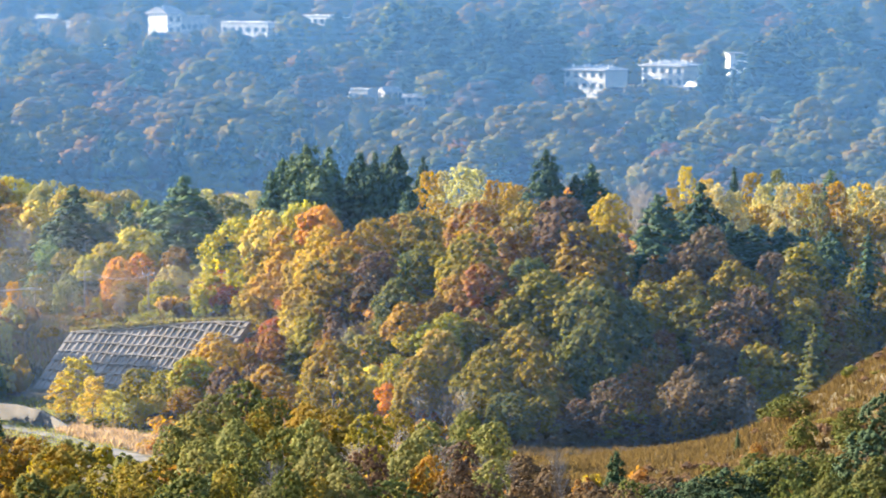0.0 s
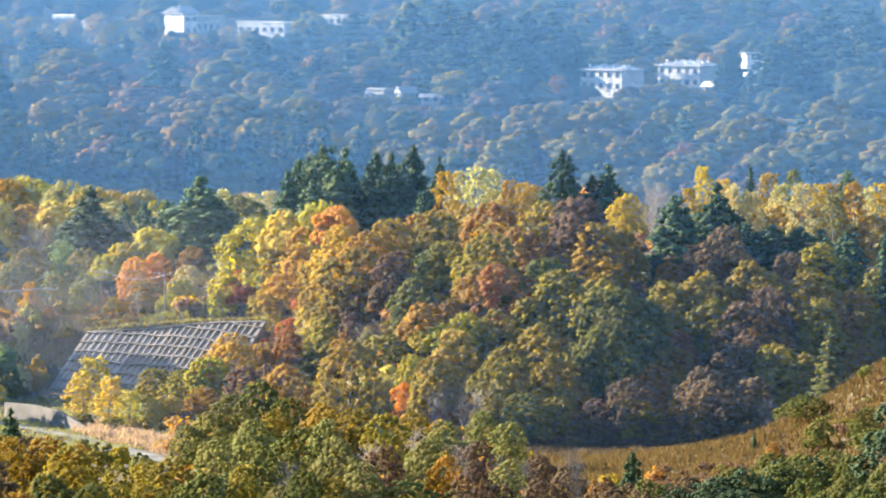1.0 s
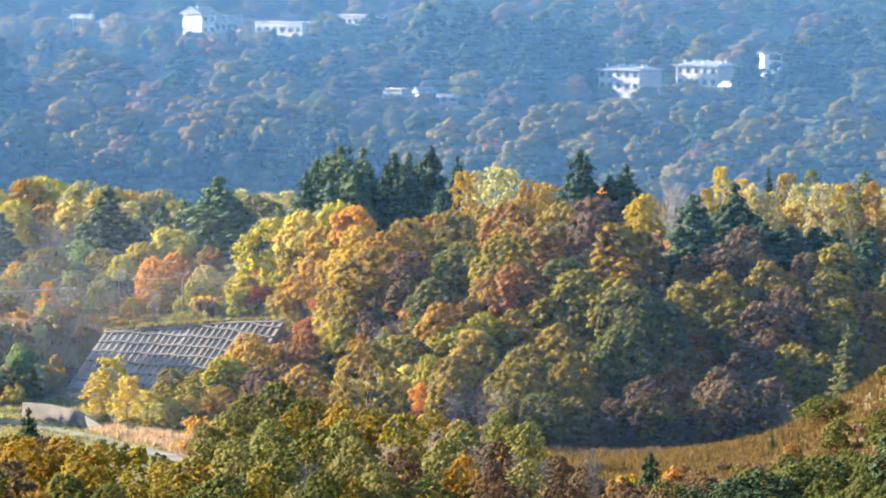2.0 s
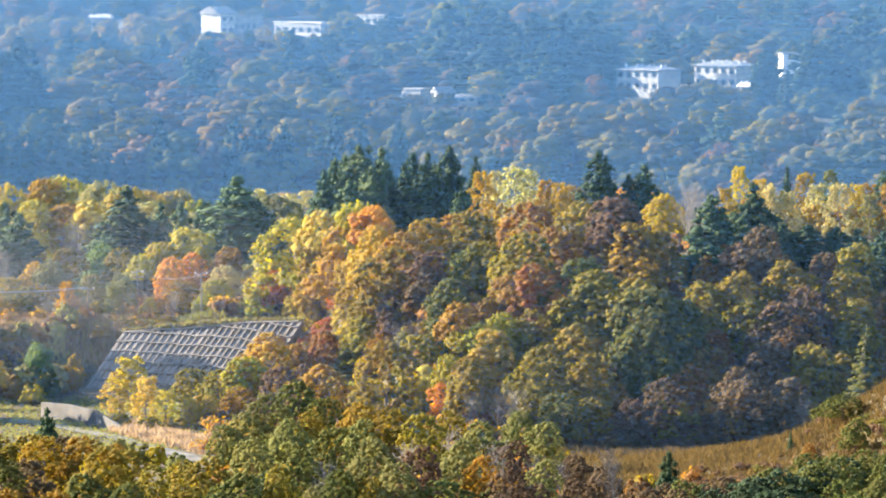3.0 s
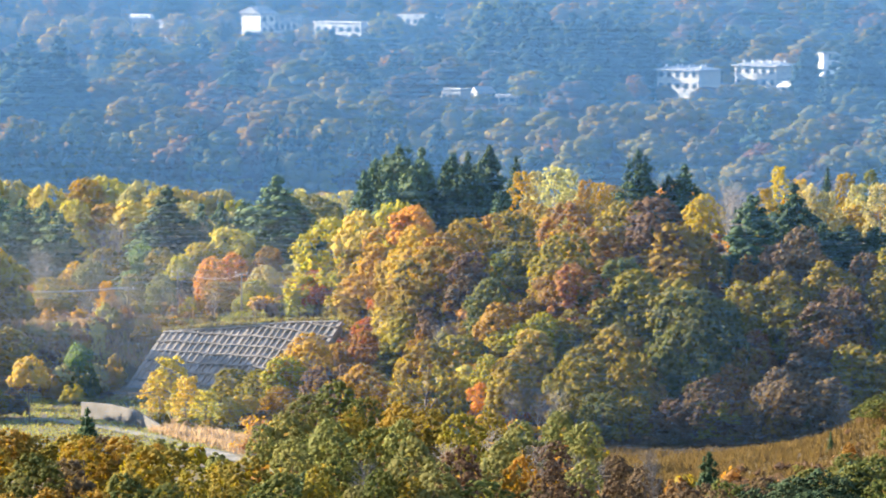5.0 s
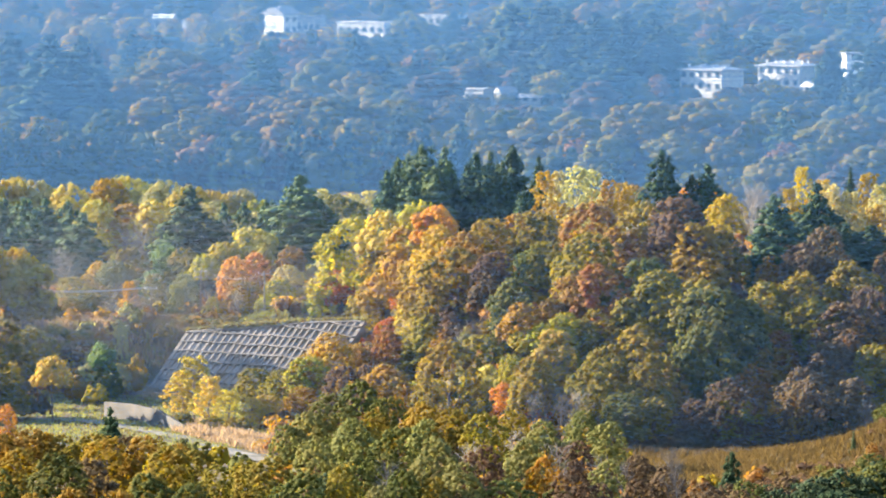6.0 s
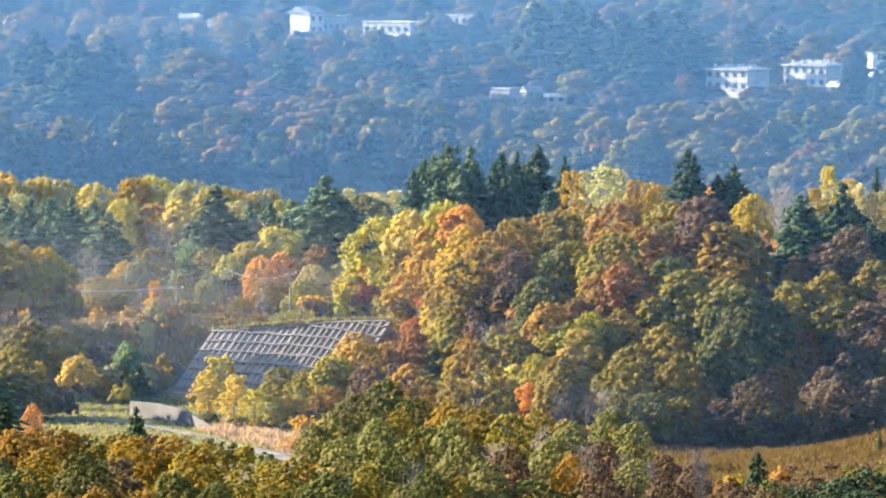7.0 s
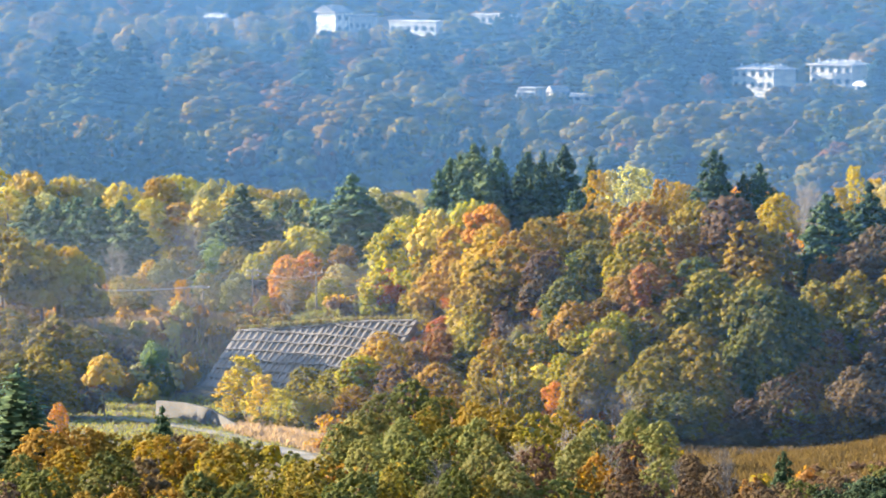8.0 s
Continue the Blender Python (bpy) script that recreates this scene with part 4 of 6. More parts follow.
tree("shrub", "sage", -30.9, 632.5, 0.71, 1.00, "on the valley floor")
tree("shrub", "gold", -28.6, 631.5, 0.59, 1.00, "on the valley floor")
tree("shrub", "sage", -25.8, 621.5, 0.69, 1.00, "on the valley floor")
tree("shrub", "sage", -33.4, 644.5, 0.54, 1.00, "on the valley floor")
# beside the concrete wall
tree("birch", "yellow", -34.2, 684.0, 0.80, 1.68, "beside the concrete wall")
tree("birch", "yellow", -35.8, 686.0, 0.60, 1.71, "beside the concrete wall")
tree("birch", "yellow", -32.1, 680.0, 0.61, 1.65, "beside the concrete wall")
tree("birch", "yellow", -29.7, 678.0, 0.47, 1.99, "beside the concrete wall")
tree("oak", "yellow", -25.1, 680.0, 0.44, 1.44, "beside the concrete wall")
tree("birch", "yellow", -26.9, 678.0, 0.38, 1.66, "beside the concrete wall")
tree("oak", "olive", -27.4, 700.0, 0.59, 1.33, "beside the concrete wall")
tree("oak", "olive", -23.8, 696.0, 0.61, 1.28, "beside the concrete wall")
tree("oak", "gold", -17.4, 700.0, 0.94, 1.00, "beside the concrete wall")
tree("oak", "lime", -20.7, 694.0, 0.81, 1.00, "beside the concrete wall")
tree("oak", "rust", -14.7, 707.0, 0.83, 0.50, "beside the concrete wall")
tree("oak", "rust", -10.9, 708.0, 1.03, 0.56, "beside the concrete wall")
tree("oak", "ochre", -14.1, 720.5, 0.76, 1.00, "beside the concrete wall")
tree("oak", "sage", -8.2, 711.5, 0.83, 1.00, "beside the concrete wall")
tree("oak", "ochre", -10.5, 674.0, 0.87, 1.00, "beside the concrete wall")
tree("oak", "ochre", -21.0, 684.0, 0.50, 1.43, "beside the concrete wall")
tree("shrub", "olive", -31.6, 676.0, 0.41, 1.68, "beside the concrete wall")
tree("shrub", "olive", -28.5, 674.0, 0.45, 1.53, "beside the concrete wall")
tree("shrub", "olive", -35.2, 680.0, 0.41, 1.56, "beside the concrete wall")
tree("shrub", "olive", -23.5, 676.0, 0.41, 1.84, "beside the concrete wall")
tree("shrub", "gold", -37.1, 682.0, 0.30, 1.72, "beside the concrete wall")
tree("shrub", "brown", -45.4, 722.0, 0.38, 1.43, "beside the concrete wall")
# on the near bank
tree("fir", "spruce", -55.1, 606.0, 1.18, 2.45, "on the near bank")
tree("fir", "needle", -53.1, 604.0, 0.92, 1.97, "on the near bank")
tree("thicket", "orange", -54.5, 652.0, 0.58, 0.66, "on the near bank")
tree("pine", "needle", -39.7, 612.0, 0.71, 0.95, "on the near bank")
tree("thicket", "ochre", -52.2, 599.5, 0.80, 1.00, "on the near bank")
tree("thicket", "ochre", -47.6, 610.0, 0.75, 1.00, "on the near bank")
tree("thicket", "olive", -44.6, 610.0, 0.68, 1.00, "on the near bank")
tree("thicket", "olive", -41.0, 605.0, 0.74, 1.00, "on the near bank")
tree("thicket", "brown", -37.8, 606.5, 0.71, 1.00, "on the near bank")
tree("thicket", "olive", -34.7, 602.0, 0.70, 1.00, "on the near bank")
tree("thicket", "ochre", -31.9, 601.5, 0.63, 1.00, "on the near bank")
tree("thicket", "ochre", -51.0, 606.5, 0.71, 1.00, "on the near bank")
tree("thicket", "ochre", -48.7, 601.5, 0.81, 1.00, "on the near bank")
tree("thicket", "gold", -46.2, 610.0, 0.70, 0.67, "on the near bank")
tree("thicket", "green", -45.1, 610.0, 0.57, 1.00, "on the near bank")
tree("thicket", "olive", -42.6, 607.5, 0.64, 1.00, "on the near bank")
tree("thicket", "ochre", -38.7, 591.5, 0.83, 1.00, "on the near bank")
tree("thicket", "ochre", -35.2, 592.5, 0.80, 1.00, "on the near bank")
tree("thicket", "olive", -30.9, 558.5, 1.04, 1.00, "on the near bank")
tree("thicket", "olive", -29.3, 587.0, 0.69, 1.00, "on the near bank")
tree("thicket", "green", -41.9, 563.0, 0.89, 1.00, "on the near bank")
tree("thicket", "brown", -38.6, 567.0, 0.83, 1.00, "on the near bank")
tree("thicket", "green", -51.1, 571.0, 0.83, 1.00, "on the near bank")
tree("thicket", "ochre", -47.6, 584.0, 0.75, 1.00, "on the near bank")
tree("thicket", "green", -48.5, 566.5, 0.73, 1.00, "on the near bank")
tree("thicket", "sage", -47.0, 583.0, 0.48, 1.00, "on the near bank")
tree("thicket", "ochre", -39.5, 545.0, 0.80, 1.00, "on the near bank")
tree("thicket", "ochre", -34.3, 545.0, 0.76, 1.00, "on the near bank")
tree("thicket", "olive", -26.2, 578.0, 0.64, 1.00, "on the near bank")
tree("thicket", "olive", -23.8, 584.0, 0.61, 1.00, "on the near bank")
tree("thicket", "green", -32.2, 555.5, 0.78, 1.00, "on the near bank")
tree("thicket", "green", -28.0, 551.0, 0.77, 1.00, "on the near bank")
tree("thicket", "olive", -20.9, 568.0, 0.86, 1.00, "on the near bank")
tree("thicket", "olive", -22.6, 554.0, 0.71, 1.00, "on the near bank")
tree("thicket", "green", -16.9, 550.5, 0.87, 1.00, "on the near bank")
tree("thicket", "needle", -14.4, 572.0, 0.63, 1.00, "on the near bank")
tree("birch", "yellow", -13.2, 594.5, 0.35, 1.25, "on the near bank")
tree("thicket", "brown", -51.6, 554.5, 0.71, 1.00, "on the near bank")
tree("thicket", "ochre", -43.7, 556.5, 0.58, 1.00, "on the near bank")
tree("shrub", "orange", -50.2, 594.0, 0.38, 1.00, "on the near bank")
tree("thicket", "green", -36.0, 545.0, 0.70, 1.00, "on the near bank")
tree("thicket", "green", -18.5, 549.0, 0.70, 1.00, "on the near bank")
tree("birch", "yellow", -13.3, 600.0, 0.36, 1.25, "on the near bank")
tree("birch", "yellow", -13.3, 604.0, 0.29, 2.29, "on the near bank")
# on the grassy shoulder; dark tints picked here stand in for shade
tree("pine", "needle", 26.2, 570.0, 0.63, 0.82, "on the grassy shoulder")
tree("fir", "needle", 41.2, 608.5, 0.23, 1.00, "on the grassy shoulder")
tree("thicket", "green", 48.4, 640.0, 0.52, 1.57, "on the grassy shoulder")
tree("thicket", "needle", 51.1, 566.0, 0.83, 1.00, "on the grassy shoulder")
tree("thicket", "green", 42.1, 560.0, 0.82, 1.00, "on the grassy shoulder")
tree("thicket", "needle", 36.9, 558.0, 0.72, 1.00, "on the grassy shoulder")
tree("thicket", "green", 45.7, 549.0, 0.70, 1.00, "on the grassy shoulder")
tree("thicket", "brown", 42.4, 591.5, 0.35, 1.00, "on the grassy shoulder")
tree("thicket", "needle", 33.3, 555.0, 0.65, 1.00, "on the grassy shoulder")
tree("thicket", "brown", 30.8, 560.0, 0.59, 1.00, "on the grassy shoulder")
tree("thicket", "brown", 23.3, 569.5, 0.53, 1.00, "on the grassy shoulder")
tree("thicket", "brown", 28.0, 560.5, 0.52, 1.00, "on the grassy shoulder")
tree("fir", "green", 52.8, 650.0, 1.23, 1.28, "on the grassy shoulder")
tree("fir", "green", 41.6, 655.0, 0.64, 1.42, "on the grassy shoulder")
tree("thicket", "needle", 54.9, 581.5, 0.68, 1.00, "on the grassy shoulder")
tree("thicket", "green", 48.4, 567.0, 0.60, 1.00, "on the grassy shoulder")
tree("bare", "-", 20.8, 579.0, 0.81, 1.00, "on the grassy shoulder")
tree("thicket", "green", 51.5, 589.5, 0.41, 1.00, "on the grassy shoulder")
tree("thicket", "green", 47.0, 593.0, 0.42, 1.00, "on the grassy shoulder")
tree("thicket", "green", 42.7, 552.0, 0.71, 1.00, "on the grassy shoulder")
tree("thicket", "green", 47.4, 542.5, 0.76, 1.00, "on the grassy shoulder")
tree("thicket", "needle", 39.1, 557.0, 0.65, 1.00, "on the grassy shoulder")
tree("thicket", "green", 51.9, 555.5, 0.78, 1.00, "on the grassy shoulder")
tree("thicket", "needle", 35.3, 550.5, 0.64, 1.00, "on the grassy shoulder")
tree("thicket", "green", 32.7, 574.0, 0.47, 1.00, "on the grassy shoulder")
tree("thicket", "needle", 29.3, 563.0, 0.53, 1.00, "on the grassy shoulder")
tree("thicket", "brown", 25.5, 566.5, 0.53, 1.00, "on the grassy shoulder")
tree("thicket", "green", 46.7, 574.5, 0.54, 1.00, "on the grassy shoulder")
tree("thicket", "needle", 40.5, 561.5, 0.72, 1.00, "on the grassy shoulder")
tree("thicket", "needle", 34.7, 558.5, 0.65, 1.00, "on the grassy shoulder")
tree("thicket", "green", 46.9, 549.5, 0.77, 1.00, "on the grassy shoulder")
tree("thicket", "green", 50.1, 545.0, 0.76, 1.00, "on the grassy shoulder")
tree("thicket", "needle", 30.0, 555.5, 0.58, 1.00, "on the grassy shoulder")
tree("thicket", "brown", 26.0, 554.5, 0.58, 1.00, "on the grassy shoulder")
tree("thicket", "green", 36.5, 543.5, 0.70, 1.00, "on the grassy shoulder")
tree("thicket", "green", 42.7, 538.0, 0.75, 1.00, "on the grassy shoulder")
tree("thicket", "green", 47.1, 612.0, 0.34, 2.00, "on the grassy shoulder")
tree("thicket", "green", 52.7, 585.0, 0.28, 2.70, "on the grassy shoulder")
tree("thicket", "green", 41.1, 575.0, 0.62, 1.30, "on the grassy shoulder")
tree("thicket", "needle", 43.9, 570.0, 0.60, 1.21, "on the grassy shoulder")
tree("thicket", "green", 47.5, 572.0, 0.52, 1.42, "on the grassy shoulder")
tree("thicket", "olive", 51.0, 600.0, 0.06, 9.04, "on the grassy shoulder")
tree("thicket", "rust", 41.4, 585.0, 0.53, 0.65, "on the grassy shoulder")
tree("thicket", "brown", 31.8, 570.0, 0.52, 1.14, "on the grassy shoulder")
tree("shrub", "rust", 23.6, 585.0, 0.82, 0.80, "on the grassy shoulder")
tree("thicket", "brown", 20.5, 590.0, 0.50, 1.11, "on the grassy shoulder")
tree("thicket", "brown", 17.8, 600.0, 0.50, 1.26, "on the grassy shoulder")
tree("thicket", "green", 36.4, 570.0, 0.60, 1.11, "on the grassy shoulder")
tree("thicket", "needle", 33.5, 560.0, 0.61, 1.17, "on the grassy shoulder")
tree("thicket", "green", 57.7, 620.0, -0.42, -1.22, "on the grassy shoulder")
tree("bare", "-", 21.3, 605.0, 0.52, 1.65, "on the grassy shoulder")
tree("bare", "-", 45.5, 650.0, 0.81, 0.97, "on the grassy shoulder")
tree("thicket", "green", 27.3, 560.0, 0.61, 0.86, "on the grassy shoulder")
tree("thicket", "brown", 23.8, 556.0, 0.60, 0.97, "on the grassy shoulder")
# on the far valley side
tree("pine", "needle", 8.2, 1236.0, 1.47, 1.39, "on the far valley side")
tree("pine", "needle", 15.6, 1232.0, 1.53, 1.39, "on the far valley side")
tree("pine", "needle", 19.8, 1186.5, 1.54, 1.39, "on the far valley side")
tree("pine", "needle", 25.2, 1160.0, 1.64, 1.39, "on the far valley side")
tree("pine", "needle", 31.7, 1186.0, 1.54, 1.39, "on the far valley side")
tree("pine", "needle", 38.4, 1211.5, 1.44, 1.39, "on the far valley side")
tree("pine", "needle", 28.5, 1152.0, 1.37, 1.39, "on the far valley side")
tree("pine", "needle", 17.3, 1183.5, 1.27, 1.39, "on the far valley side")
tree("pine", "needle", 42.7, 1230.0, 1.09, 1.23, "on the far valley side")
tree("pine", "needle", 73.7, 1175.0, 0.90, 1.27, "on the far valley side")
tree("pine", "needle", 77.6, 1160.0, 0.74, 1.11, "on the far valley side")
tree("pine", "needle", 82.8, 1160.0, 1.31, 1.39, "on the far valley side")
tree("pine", "needle", 88.0, 1167.0, 1.45, 1.39, "on the far valley side")
tree("pine", "needle", 96.6, 1193.5, 1.55, 1.39, "on the far valley side")
tree("pine", "needle", 103.1, 1172.0, 1.65, 1.39, "on the far valley side")
tree("pine", "needle", 109.3, 1168.5, 1.25, 1.39, "on the far valley side")
tree("pine", "needle", 86.1, 1180.0, 0.62, 1.78, "on the far valley side")
tree("pine", "needle", 103.2, 1133.0, 1.15, 1.39, "on the far valley side")
tree("pine", "needle", -24.5, 1184.5, 1.19, 1.25, "on the far valley side")
tree("pine", "needle", -20.1, 1219.0, 0.69, 1.25, "on the far valley side")
tree("pine", "needle", -11.9, 1194.5, 0.87, 1.25, "on the far valley side")
tree("pine", "needle", 11.2, 1190.0, 0.69, 1.79, "on the far valley side")
tree("pine", "needle", 55.8, 1260.0, 1.02, 1.55, "on the far valley side")
tree("pine", "needle", 63.3, 1270.0, 0.92, 1.72, "on the far valley side")
tree("pine", "spruce", -42.4, 1135.5, 1.35, 1.25, "on the far valley side")
tree("pine", "needle", -85.0, 1125.0, 1.59, 1.39, "on the far valley side")
tree("pine", "needle", -78.8, 1133.5, 1.47, 1.39, "on the far valley side")
tree("pine", "needle", -95.6, 1158.0, 1.37, 1.39, "on the far valley side")
tree("pine", "needle", -74.3, 1228.0, 1.04, 1.39, "on the far valley side")
tree("pine", "needle", -69.7, 1243.5, 0.91, 1.39, "on the far valley side")
tree("pine", "needle", -55.8, 1267.5, 0.79, 1.39, "on the far valley side")
tree("oak", "lime", 16.6, 1175.0, 0.80, 1.33, "on the far valley side")
tree("oak", "red", -47.4, 1135.5, 0.48, 1.00, "on the far valley side")
tree("oak", "red", 88.2, 1070.5, 0.82, 1.00, "on the far valley side")
tree("oak", "rust", -23.0, 1132.0, 0.58, 1.00, "on the far valley side")
tree("oak", "orange", 19.5, 1070.5, 0.72, 1.00, "on the far valley side")
tree("oak", "olive", 31.3, 1072.5, 1.40, 1.25, "on the far valley side")
tree("oak", "olive", 43.8, 1080.0, 1.31, 1.25, "on the far valley side")
tree("oak", "olive", 19.0, 1074.0, 0.95, 1.25, "on the far valley side")
tree("oak", "olive", 24.3, 1047.0, 1.08, 1.25, "on the far valley side")
tree("oak", "olive", 56.1, 1082.5, 1.11, 1.25, "on the far valley side")
tree("oak", "rust", 58.4, 1059.5, 0.79, 1.25, "on the far valley side")
tree("oak", "olive", 67.0, 1061.5, 1.19, 1.25, "on the far valley side")
tree("oak", "olive", 74.3, 1085.5, 0.96, 1.25, "on the far valley side")
tree("oak", "olive", 87.7, 1062.0, 1.29, 1.25, "on the far valley side")
tree("oak", "olive", 82.7, 1066.5, 0.95, 1.25, "on the far valley side")
tree("oak", "olive", 89.8, 1108.5, 0.98, 1.25, "on the far valley side")
tree("oak", "sage", 98.2, 1128.5, 1.37, 1.25, "on the far valley side")
tree("oak", "olive", 95.3, 1045.5, 1.07, 1.25, "on the far valley side")
tree("oak", "olive", 36.9, 1045.0, 1.17, 1.25, "on the far valley side")
tree("oak", "olive", 47.2, 1042.0, 1.17, 1.25, "on the far valley side")
tree("oak", "olive", 73.3, 1032.0, 1.16, 1.25, "on the far valley side")
tree("oak", "olive", 59.7, 1030.5, 1.06, 1.25, "on the far valley side")
tree("oak", "rust", 38.5, 1170.0, 0.77, 0.89, "on the far valley side")
tree("oak", "olive", -63.3, 1170.5, 1.34, 1.43, "on the far valley side")
tree("oak", "brown", -56.1, 1156.0, 1.13, 1.43, "on the far valley side")
tree("oak", "ochre", -68.5, 1139.5, 1.02, 1.43, "on the far valley side")
tree("oak", "olive", -59.3, 1127.5, 1.01, 1.43, "on the far valley side")
tree("oak", "rust", -39.4, 1252.5, 1.02, 1.43, "on the far valley side")
tree("oak", "olive", -23.6, 1151.5, 1.04, 1.43, "on the far valley side")
tree("oak", "brown", -8.5, 1139.0, 1.12, 1.43, "on the far valley side")
tree("oak", "olive", 0.7, 1197.5, 0.93, 1.43, "on the far valley side")
tree("oak", "ochre", 8.3, 1260.0, 0.63, 2.11, "on the far valley side")
tree("oak", "olive", -14.9, 1110.5, 1.00, 1.43, "on the far valley side")
tree("oak", "olive", -34.0, 1116.0, 1.09, 1.43, "on the far valley side")
tree("oak", "brown", -45.5, 1123.0, 1.01, 1.43, "on the far valley side")
tree("oak", "sage", -27.2, 1110.5, 1.00, 1.43, "on the far valley side")
tree("oak", "ochre", -64.1, 1113.0, 0.91, 1.43, "on the far valley side")
tree("oak", "olive", -53.5, 1101.0, 0.90, 1.43, "on the far valley side")
# Upper-slope yellows from here also stand in for sunlight on those crowns.
tree("oak", "gold", -77.5, 1280.5, 0.90, 1.00, "on the far valley side")
tree("oak", "yellow", -87.5, 1335.5, 1.09, 1.00, "on the far valley side")
tree("oak", "yellow", -97.1, 1320.5, 1.23, 1.00, "on the far valley side")
tree("oak", "yellow", -88.9, 1278.0, 1.19, 1.00, "on the far valley side")
tree("oak", "yellow", -110.0, 1317.0, 1.38, 1.00, "on the far valley side")
tree("oak", "yellow", -75.3, 1386.5, 0.65, 1.25, "on the far valley side")
tree("oak", "yellow", -65.5, 1351.0, 1.10, 1.00, "on the far valley side")
tree("oak", "yellow", -55.0, 1358.0, 1.11, 1.00, "on the far valley side")
tree("oak", "yellow", -44.5, 1290.0, 0.84, 1.07, "on the far valley side")
tree("oak", "yellow", -29.5, 1300.0, 0.92, 0.73, "on the far valley side")
tree("oak", "lime", -15.5, 1358.0, 1.11, 1.00, "on the far valley side")
tree("oak", "yellow", -60.1, 1350.5, 0.95, 1.00, "on the far valley side")
tree("oak", "lime", 9.3, 1406.0, 1.15, 1.00, "on the far valley side")
tree("bare", "-", 56.2, 1450.0, 1.05, 1.25, "on the far valley side")
tree("bare", "-", 62.0, 1450.0, 1.05, 1.25, "on the far valley side")
tree("bare", "-", 67.8, 1450.0, 1.05, 1.25, "on the far valley side")
tree("bare", "-", 75.1, 1450.0, 1.05, 1.25, "on the far valley side")
tree("bare", "-", 34.3, 1450.0, 0.92, 2.22, "on the far valley side")
tree("oak", "olive", 62.5, 1160.0, 0.65, 1.25, "on the far valley side")
tree("oak", "olive", 51.4, 1160.0, 0.54, 1.25, "on the far valley side")
tree("oak", "olive", 57.2, 1160.0, 0.65, 1.25, "on the far valley side")
tree("oak", "olive", 68.9, 1160.0, 0.54, 1.25, "on the far valley side")
tree("shrub", "olive", 0.7, 1120.0, 1.51, 0.69, "on the far valley side")
tree("shrub", "brown", 6.3, 1120.0, 1.46, 0.71, "on the far valley side")
tree("oak", "olive", 11.9, 1120.0, 0.68, 0.77, "on the far valley side")
tree("oak", "olive", -3.9, 1130.0, 0.74, 1.25, "on the far valley side")
tree("oak", "yellow", -89.8, 1330.0, 1.16, 0.74, "on the far valley side")
tree("oak", "yellow", -81.9, 1320.0, 1.10, 0.70, "on the far valley side")
tree("oak", "yellow", -76.4, 1310.0, 1.08, 0.64, "on the far valley side")
tree("oak", "yellow", -72.0, 1345.0, 0.97, 0.73, "on the far valley side")
tree("oak", "yellow", -61.1, 1300.0, 1.08, 0.64, "on the far valley side")
tree("oak", "yellow", -55.5, 1290.0, 1.02, 0.66, "on the far valley side")
tree("oak", "green", -52.4, 1300.0, 1.13, 0.67, "on the far valley side")
tree("oak", "yellow", -47.2, 1285.0, 1.00, 0.60, "on the far valley side")
tree("oak", "yellow", -40.7, 1285.0, 0.95, 0.63, "on the far valley side")
tree("oak", "green", -37.7, 1300.0, 0.97, 0.63, "on the far valley side")
tree("oak", "yellow", -34.4, 1310.0, 1.02, 0.60, "on the far valley side")
tree("oak", "yellow", -98.5, 1340.0, 1.24, 0.76, "on the far valley side")
tree("oak", "yellow", -105.8, 1330.0, 1.13, 0.82, "on the far valley side")
tree("oak", "yellow", -112.9, 1320.0, 1.10, 0.84, "on the far valley side")
tree("oak", "yellow", -121.8, 1330.0, 1.19, 0.92, "on the far valley side")
tree("oak", "gold", -110.7, 1250.0, 0.97, 0.91, "on the far valley side")
tree("oak", "ochre", -94.3, 1200.0, 0.78, 1.25, "on the far valley side")
tree("oak", "yellow", -48.0, 1425.0, 0.18, 6.01, "on the far valley side")
tree("oak", "gold", -44.4, 1420.0, 0.17, 3.97, "on the far valley side")
tree("oak", "yellow", -51.5, 1418.0, 0.15, 3.99, "on the far valley side")
tree("oak", "pale", -31.9, 1418.0, 0.29, 1.81, "on the far valley side")
tree("oak", "lime", -62.2, 1415.0, 0.25, 1.97, "on the far valley side")
tree("oak", "ochre", -19.2, 1430.0, 0.33, 3.06, "on the far valley side")
tree("pine", "needle", -65.1, 1405.0, 0.29, 3.99, "on the far valley side")
tree("pine", "needle", -82.2, 1380.0, 0.42, 5.72, "on the far valley side")
tree("pine", "needle", -73.4, 1370.0, 0.31, 4.21, "on the far valley side")
tree("oak", "gold", -77.4, 1445.0, 0.35, 2.70, "on the far valley side")
tree("oak", "yellow", -88.4, 1460.0, 0.42, 2.86, "on the far valley side")
tree("oak", "lime", -59.3, 1500.0, 0.45, 3.48, "on the far valley side")
tree("pine", "spruce", -61.0, 1470.0, 0.27, 6.05, "on the far valley side")
tree("oak", "lime", -42.0, 1500.0, 0.51, 2.39, "on the far valley side")
tree("oak", "gold", -9.6, 1500.0, 0.33, 4.75, "on the far valley side")
tree("oak", "olive", -16.2, 1420.0, 0.31, 3.21, "on the far valley side")
tree("pine", "needle", -5.0, 1470.0, 0.36, 3.84, "on the far valley side")
tree("oak", "rust", -39.3, 1380.0, 0.36, 5.84, "on the far valley side")
tree("oak", "brown", -28.3, 1385.0, 0.28, 5.29, "on the far valley side")
tree("oak", "olive", -66.0, 1360.0, 0.22, 13.57, "on the far valley side")
tree("pine", "spruce", -49.6, 1340.0, 0.21, 7.89, "on the far valley side")
tree("pine", "needle", -11.9, 1330.0, 0.15, 5.47, "on the far valley side")
